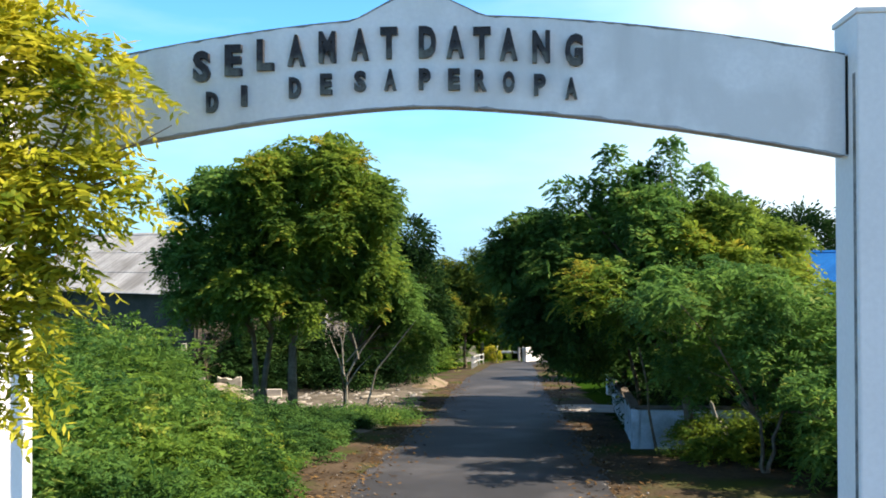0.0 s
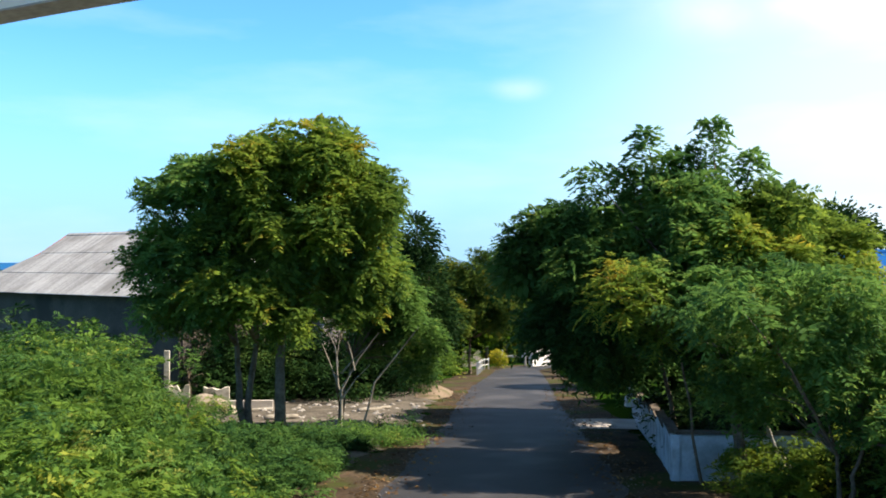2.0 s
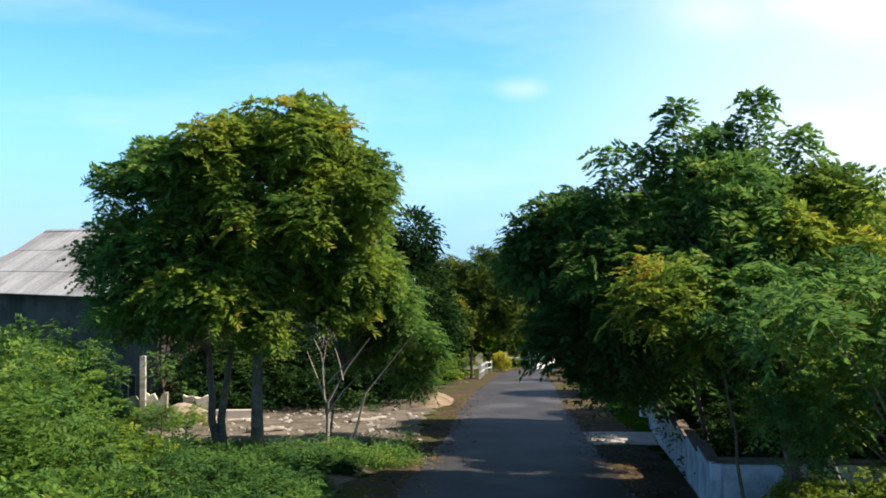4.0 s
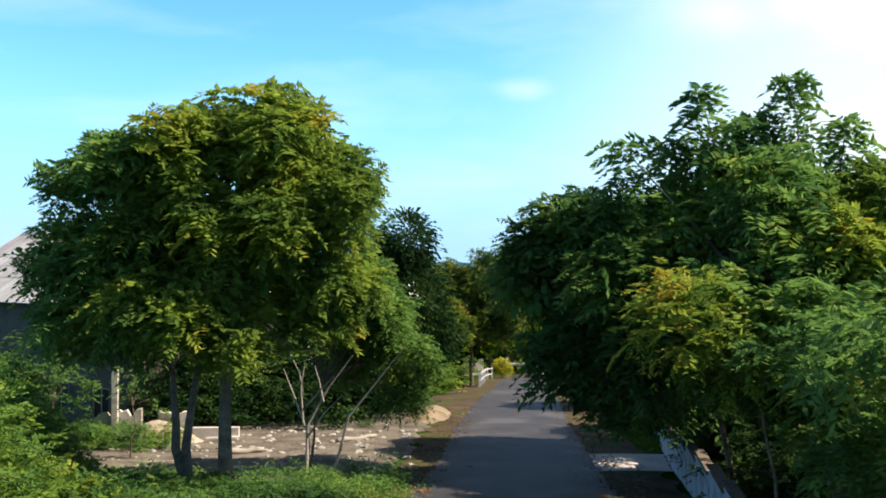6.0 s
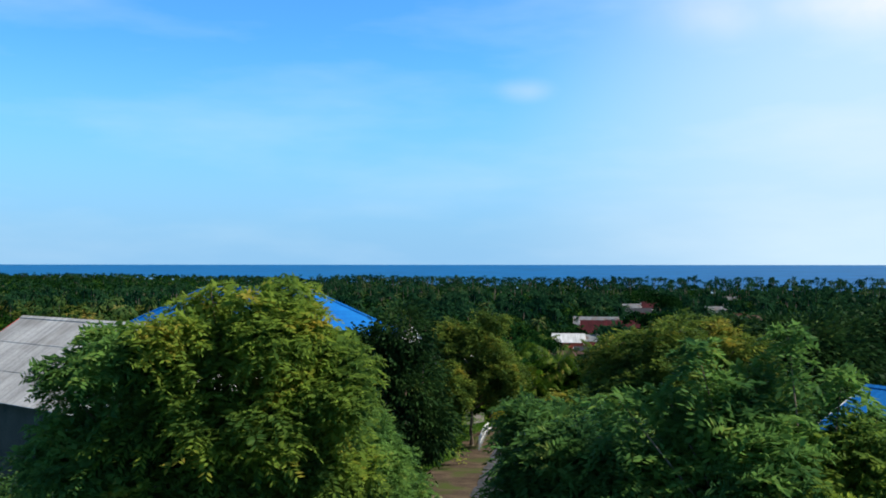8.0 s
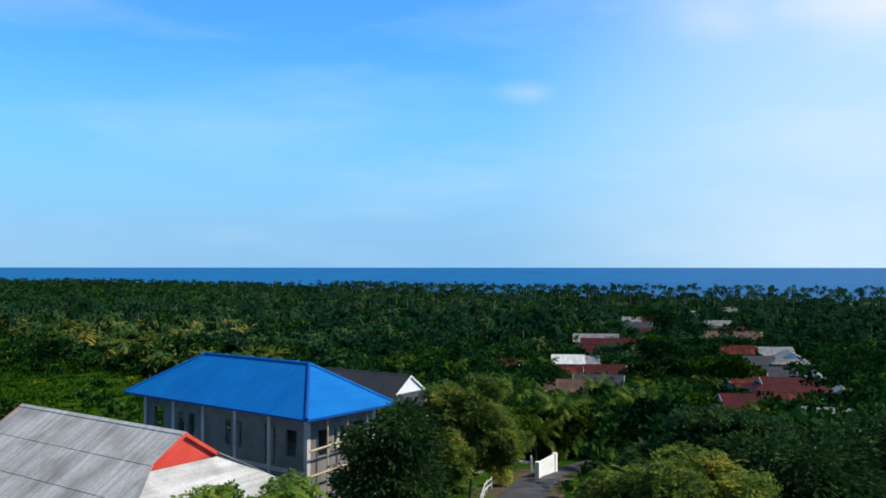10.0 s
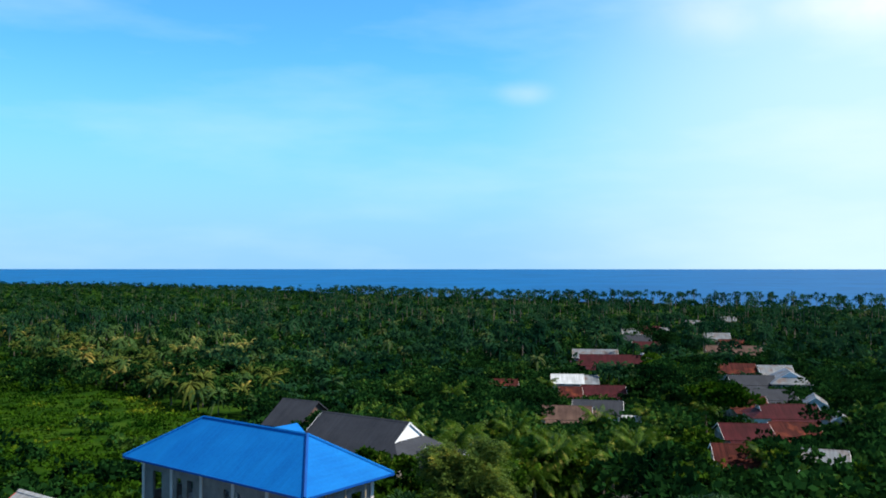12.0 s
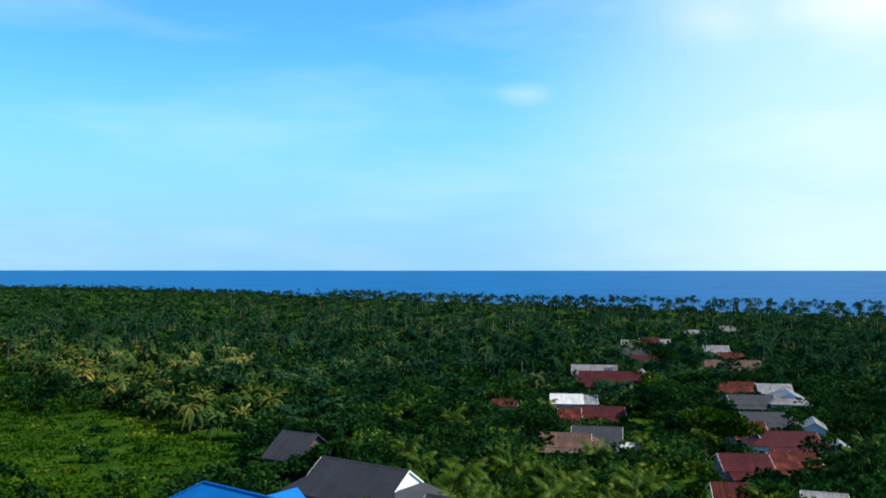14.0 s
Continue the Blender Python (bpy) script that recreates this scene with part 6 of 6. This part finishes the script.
def blob_tree_quads(x, y, height, radius, leaves, size, rng):
    """Crowns of many trees as loose leaf clumps."""
    n = len(x)
    lobes = 5
    c = rng.normal(size=(n, lobes, 3)) * np.array([0.45, 0.45, 0.22])
    u = unit(rng.normal(size=(n, lobes, leaves, 3)))
    u[..., 2] = np.abs(u[..., 2]) * 0.9 - 0.25
    p = (c[:, :, None, :] + u * rng.uniform(0.35, 0.62, (n, lobes, leaves, 1)))
    p = p.reshape(n, -1, 3) * radius[:, None, None]
    p[..., 2] *= 0.8
    p += np.stack([x, y, gz(x, y) + height - radius * 0.6], -1)[:, None, :]
    d = np.broadcast_to(u.reshape(n, -1, 3), p.shape) + rng.normal(size=p.shape) * 0.5
    p, d = p.reshape(-1, 3), d.reshape(-1, 3)
    ln = size * rng.uniform(0.7, 1.3, (len(p), 1))
    across = unit(np.cross(unit(d), rng.normal(size=p.shape))) * ln * 0.4
    d = unit(d) * ln
    return np.stack([p - d * 0.3, p + d * 0.2 + across, p + d * 0.8, p + d * 0.2 - across], 1)


def scatter(n, y0, y1, x_of, rng):
    y = y0 + (y1 - y0) * rng.random(n) ** 1.0
    return rng.uniform(-1, 1, n) * x_of(y), y


# broadleaf trees of the village and behind the roadside
x, y = scatter(1200, 60, 235, lambda q: 22 + q * 0.5, RNG)
ok = free(x, y, 1.5) & (np.abs(x - road_x(y)) > 4.5) & ~((x < 36) & (y > 92) & (y < 118) & (RNG.random(len(x)) < 0.8)) & ((x > 9) | (y > 205) | ((x > -4 - (y - 100) * 0.16) & (y > 118)))
x, y = x[ok], y[ok]
h = np.minimum(RNG.uniform(3.5, 7.5, len(x)), yard_height(x, y))
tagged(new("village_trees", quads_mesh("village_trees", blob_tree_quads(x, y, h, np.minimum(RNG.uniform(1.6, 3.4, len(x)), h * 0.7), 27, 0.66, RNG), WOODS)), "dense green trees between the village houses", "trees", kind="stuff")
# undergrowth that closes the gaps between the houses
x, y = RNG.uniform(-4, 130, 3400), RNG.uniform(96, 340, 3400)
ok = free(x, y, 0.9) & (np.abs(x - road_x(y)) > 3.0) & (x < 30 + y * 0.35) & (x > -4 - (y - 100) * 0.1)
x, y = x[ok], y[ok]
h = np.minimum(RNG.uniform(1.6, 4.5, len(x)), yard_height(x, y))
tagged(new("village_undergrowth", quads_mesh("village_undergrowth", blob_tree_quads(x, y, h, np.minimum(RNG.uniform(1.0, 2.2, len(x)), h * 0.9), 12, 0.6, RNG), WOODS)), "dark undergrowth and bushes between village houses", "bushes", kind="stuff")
# thick dark growth behind the slate-roofed houses
x, y = RNG.uniform(-30, 12, 250), RNG.uniform(98, 170, 250)
ok = free(x, y, 0.5)
x, y = x[ok], y[ok]
h = np.minimum(RNG.uniform(2.5, 5.5, len(x)), yard_height(x, y))
tagged(new("village_trees", quads_mesh("village_trees", blob_tree_quads(x, y, h, RNG.uniform(1.4, 2.8, len(x)), 24, 0.64, RNG), WOODS)), "thick dark bushes and trees behind the houses", "trees", kind="stuff")
x, y = np.array([-10.5, -9.0, -7.4, -6.0, -4.8, -3.2, -1.6]), np.array([82.5, 83.5, 82.0, 83.2, 81.6, 82.4, 80.5])
tagged(new("village_trees", quads_mesh("village_trees", blob_tree_quads(x, y, np.array([6.3, 6.6, 6.2, 6.7, 6.3, 6.4, 5.8]), np.array([1.7, 1.6, 1.5, 1.7, 1.5, 1.6, 1.6]), 90, 0.42, RNG), GARDEN_LEAF)), "yellow-green garden trees before the slate-roofed house", "trees", kind="stuff")
# tall dark trees among the roofs
x, y = np.array([39.0, 38.5, 41.0, 37.5, 43.5, 45.5, 60.0, 57.0, -22.0, -18.0, -15.0]), np.array([166.0, 160.0, 174.0, 149.0, 181.0, 188.0, 238.0, 250.0, 121.0, 121.5, 124.5])
tagged(new("village_trees", quads_mesh("village_trees", blob_tree_quads(x, y, np.array([10.0, 10.5, 11.0, 8.0, 11.0, 10.0, 14.0, 14.0, 4.5, 5.2, 7.0]), np.array([3.6, 3.8, 4.0, 3.0, 3.8, 3.4, 5.0, 5.0, 2.2, 2.4, 2.6]), 220, 0.55, RNG), WOODS)), "tall dark green trees among the village roofs", "trees", kind="stuff")
# two light green trees in the middle of the village
x, y = np.array([46.5, 44.0, 49.7, 52.0, 44.5]), np.array([160.0, 141.0, 215.0, 212.0, 143.0])
tagged(new("village_trees", quads_mesh("village_trees", blob_tree_quads(x, y, np.array([8.5, 9.0, 8.5, 8.0, 8.5]), np.array([3.4, 3.8, 4.0, 3.6, 3.4]), 260, 0.6, RNG), FIELD_LEAF)), "light green shade trees between red roofs", "trees", kind="stuff")
# low green field on the left
x, y = RNG.uniform(-200, -9, 10500), RNG.uniform(60, 330, 10500)
ok = free(x, y, 0.5) & (x < -8 - np.clip(100 - y, 0, 40) * 0.1) & (x < -4 - (y - 100) * 0.16) & (y < field_edge(x)) & (x > -25 - y * 0.62)
x, y = x[ok], y[ok]
tagged(new("field_shrubs", quads_mesh("field_shrubs", blob_tree_quads(x, y, RNG.uniform(0.4, 1.0, len(x)) * np.interp(y, (80, 140), (2.2, 1.0)), RNG.uniform(1.2, 2.4, len(x)), 7, 0.62, RNG), FIELD_LEAF)), "bright green overgrown field of low shrubs", "shrubs", kind="stuff")


x, y = RNG.uniform(-150, -12, 330), 75 + np.where(RNG.random(330) < 0.84, 45, 175) * RNG.random(330) ** 1.3
ok = free(x, y, 0.5) & (x < -6 - (y - 100) * 0.16) & (y < field_edge(x))
x, y = x[ok], y[ok]
tagged(new("field_trees", quads_mesh("field_trees", blob_tree_quads(x, y, RNG.uniform(1.6, 4.2, len(x)), RNG.uniform(1.0, 2.6, len(x)), 26, 0.68, RNG), WOODS)), "dark bushes scattered over the green field", "bushes", kind="stuff")
# yellow-green bushes and bananas between the houses on the left
x, y = RNG.uniform(-26, 4, 300), RNG.uniform(68, 99, 300)
ok = free(x, y, -2.5)
x, y = np.concatenate([x[ok], RNG.uniform(-11, 5, 40), RNG.uniform(-3, 36, 70), RNG.uniform(0, 46, 60)]), np.concatenate([y[ok], RNG.uniform(74, 82, 40), RNG.uniform(96, 122, 70), RNG.uniform(86, 106, 60)])
ok = free(x, y, -1.0) & (np.abs(x - road_x(y)) > 2.6 + np.clip((92 - y) * 0.3, 0, 1.5))
x, y = x[ok], y[ok]
tagged(new("garden_bushes", quads_mesh("garden_bushes", blob_tree_quads(x, y, np.minimum(RNG.uniform(2.4, 5.2, len(x)), yard_height(x, y)), RNG.uniform(1.0, 2.2, len(x)), 32, 0.5, RNG), GARDEN_LEAF)), "fresh green garden bushes between the houses", "bushes", kind="stuff")


def palm_field(name, label, x, y, h, fronds, segs, seed, length, mat=None):
    rng = np.random.default_rng(seed)
    kinds = [palm_quads(fronds, segs, rng, length, rng.uniform(0.8, 1.2)) for _ in range(8)]
    out, stems = [], []
    z = gz(x, y)
    for i in range(len(x)):
        a = rng.uniform(0, 2 * math.pi)
        ca, sa = math.cos(a), math.sin(a)
        q = kinds[i % 8] * rng.uniform(0.8, 1.15)
        r = np.stack([q[..., 0] * ca - q[..., 1] * sa, q[..., 0] * sa + q[..., 1] * ca, q[..., 2]], -1)
        out.append(r + np.array([x[i], y[i], z[i] + h[i]]))
        for k in range(3):
            t0, t1 = 2 * math.pi * k / 3, 2 * math.pi * (k + 1) / 3
            c0, c1 = np.array([math.cos(t0), math.sin(t0), 0]) * 0.16, np.array([math.cos(t1), math.sin(t1), 0]) * 0.16
            b, t = np.array([x[i], y[i], z[i] - 0.2]), np.array([x[i], y[i], z[i] + h[i]])
            stems.append([b + c0, b + c1, t + c1 * 0.7, t + c0 * 0.7])
    tagged(new(name, quads_mesh(name, np.concatenate(out), mat or FROND)), label, "palm trees", kind="stuff")
    tagged(new("palm_trunks", quads_mesh("palm_trunks", np.array(stems), PALM_BARK)), "grey trunks of the distant palms", "palm trunks", kind="stuff")


x, y = scatter(1000, 155, 400, lambda q: q * 0.58 + 15, RNG)
ok = free(x, y, 0.5) & (y > field_edge(x)) & ((y > 205) | (x < -14))
x, y = x[ok], y[ok]
h = np.minimum(RNG.uniform(4, 8, len(x)) * np.interp(y, (205, 300), (0.7, 1.2)), yard_height(x, y) + 0.6)
# palms beyond the field on the left take the sunlit frond colour
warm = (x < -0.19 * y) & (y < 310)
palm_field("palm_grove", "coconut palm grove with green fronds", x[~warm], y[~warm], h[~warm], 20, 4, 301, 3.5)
palm_field("palm_grove", "coconut palms with yellowing fronds in a sunlit tone beyond the field", x[warm], y[warm], h[warm], 20, 4, 305, 3.5, SUNLIT_FROND)
x = RNG.uniform(-175, -34, 170)
y = field_edge(x) + 70 * RNG.random(170) ** 1.3
ok = (x > -25 - y * 0.62) & free(x, y, 0.5)
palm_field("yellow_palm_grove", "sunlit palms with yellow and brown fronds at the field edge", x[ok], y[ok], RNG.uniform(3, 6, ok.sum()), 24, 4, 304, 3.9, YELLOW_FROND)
y = 400 + 1050 * RNG.random(2700) ** 1.25
x = RNG.uniform(-1, 1, 2700) * (y * 0.58 + 15)
ok = free(x, y, 0.5) & (y < coast(x) - 8)
palm_field("far_palm_grove", "distant coconut palms reaching the coast", x[ok], y[ok], RNG.uniform(6.5, 11, ok.sum()) * np.interp(x[ok], (-250, -60), (0.7, 1.0)), 12, 3, 302, 3.3)
x = RNG.uniform(-130, 420, 420)
y = coast(x) - RNG.uniform(6, 40, 420)
tall_by = np.interp(x, (40, 200), (0.0, 3.0))
palm_field("shore_palms", "tall coconut palms along the shore", x, y, RNG.uniform(5.5, 9.5, 420) + tall_by, 18, 3, 303, 3.2)
y = 200 + 1250 * RNG.random(6000) ** 1.6
x = RNG.uniform(-1, 1, 6000) * (y * 0.58 + 15)
ok = free(x, y, 2.0) & (y < coast(x) - 15) & (y > field_edge(x)) & ~((y < field_edge(x) + 60) & (RNG.random(len(x)) < 0.55))
x, y = x[ok], y[ok]
h = np.minimum(RNG.uniform(3.0, 7.5, len(x)) * np.interp(y, (200, 290), (0.6, 1.0)), yard_height(x, y))
wide = RNG.uniform(2.2, 4.6, len(x))
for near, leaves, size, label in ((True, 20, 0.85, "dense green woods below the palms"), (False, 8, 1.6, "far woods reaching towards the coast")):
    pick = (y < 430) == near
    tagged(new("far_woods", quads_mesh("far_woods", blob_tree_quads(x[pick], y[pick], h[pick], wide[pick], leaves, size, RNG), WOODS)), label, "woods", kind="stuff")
# thick trees where the field meets the village
x, y = RNG.uniform(-70, -10, 260), RNG.uniform(145, 225, 260)
ok = free(x, y, 1.0) & (y > field_edge(x)) & (x < -4 - (y - 100) * 0.14)
x, y = x[ok], y[ok]
tagged(new("far_woods", quads_mesh("far_woods", blob_tree_quads(x, y, RNG.uniform(2.5, 6.0, len(x)), RNG.uniform(1.6, 3.2, len(x)), 22, 0.75, RNG), WOODS)), "dark trees along the rim of the field", "woods", kind="stuff")
# lighter broadleaf crowns among the palms
y = 205 + 700 * RNG.random(420) ** 1.3
x = RNG.uniform(-1, 1, 420) * (y * 0.58 + 15)
ok = free(x, y, 2.0) & (y < coast(x) - 25) & (x > -60 - (y - 205) * 0.2)
x, y = x[ok], y[ok]
tagged(new("far_woods", quads_mesh("far_woods", blob_tree_quads(x, y, np.minimum(RNG.uniform(6.0, 10.5, len(x)), yard_height(x, y)), RNG.uniform(2.6, 4.6, len(x)), 18, 1.1, RNG), FROND)), "rounded green broadleaf crowns among the palms", "woods", kind="stuff")
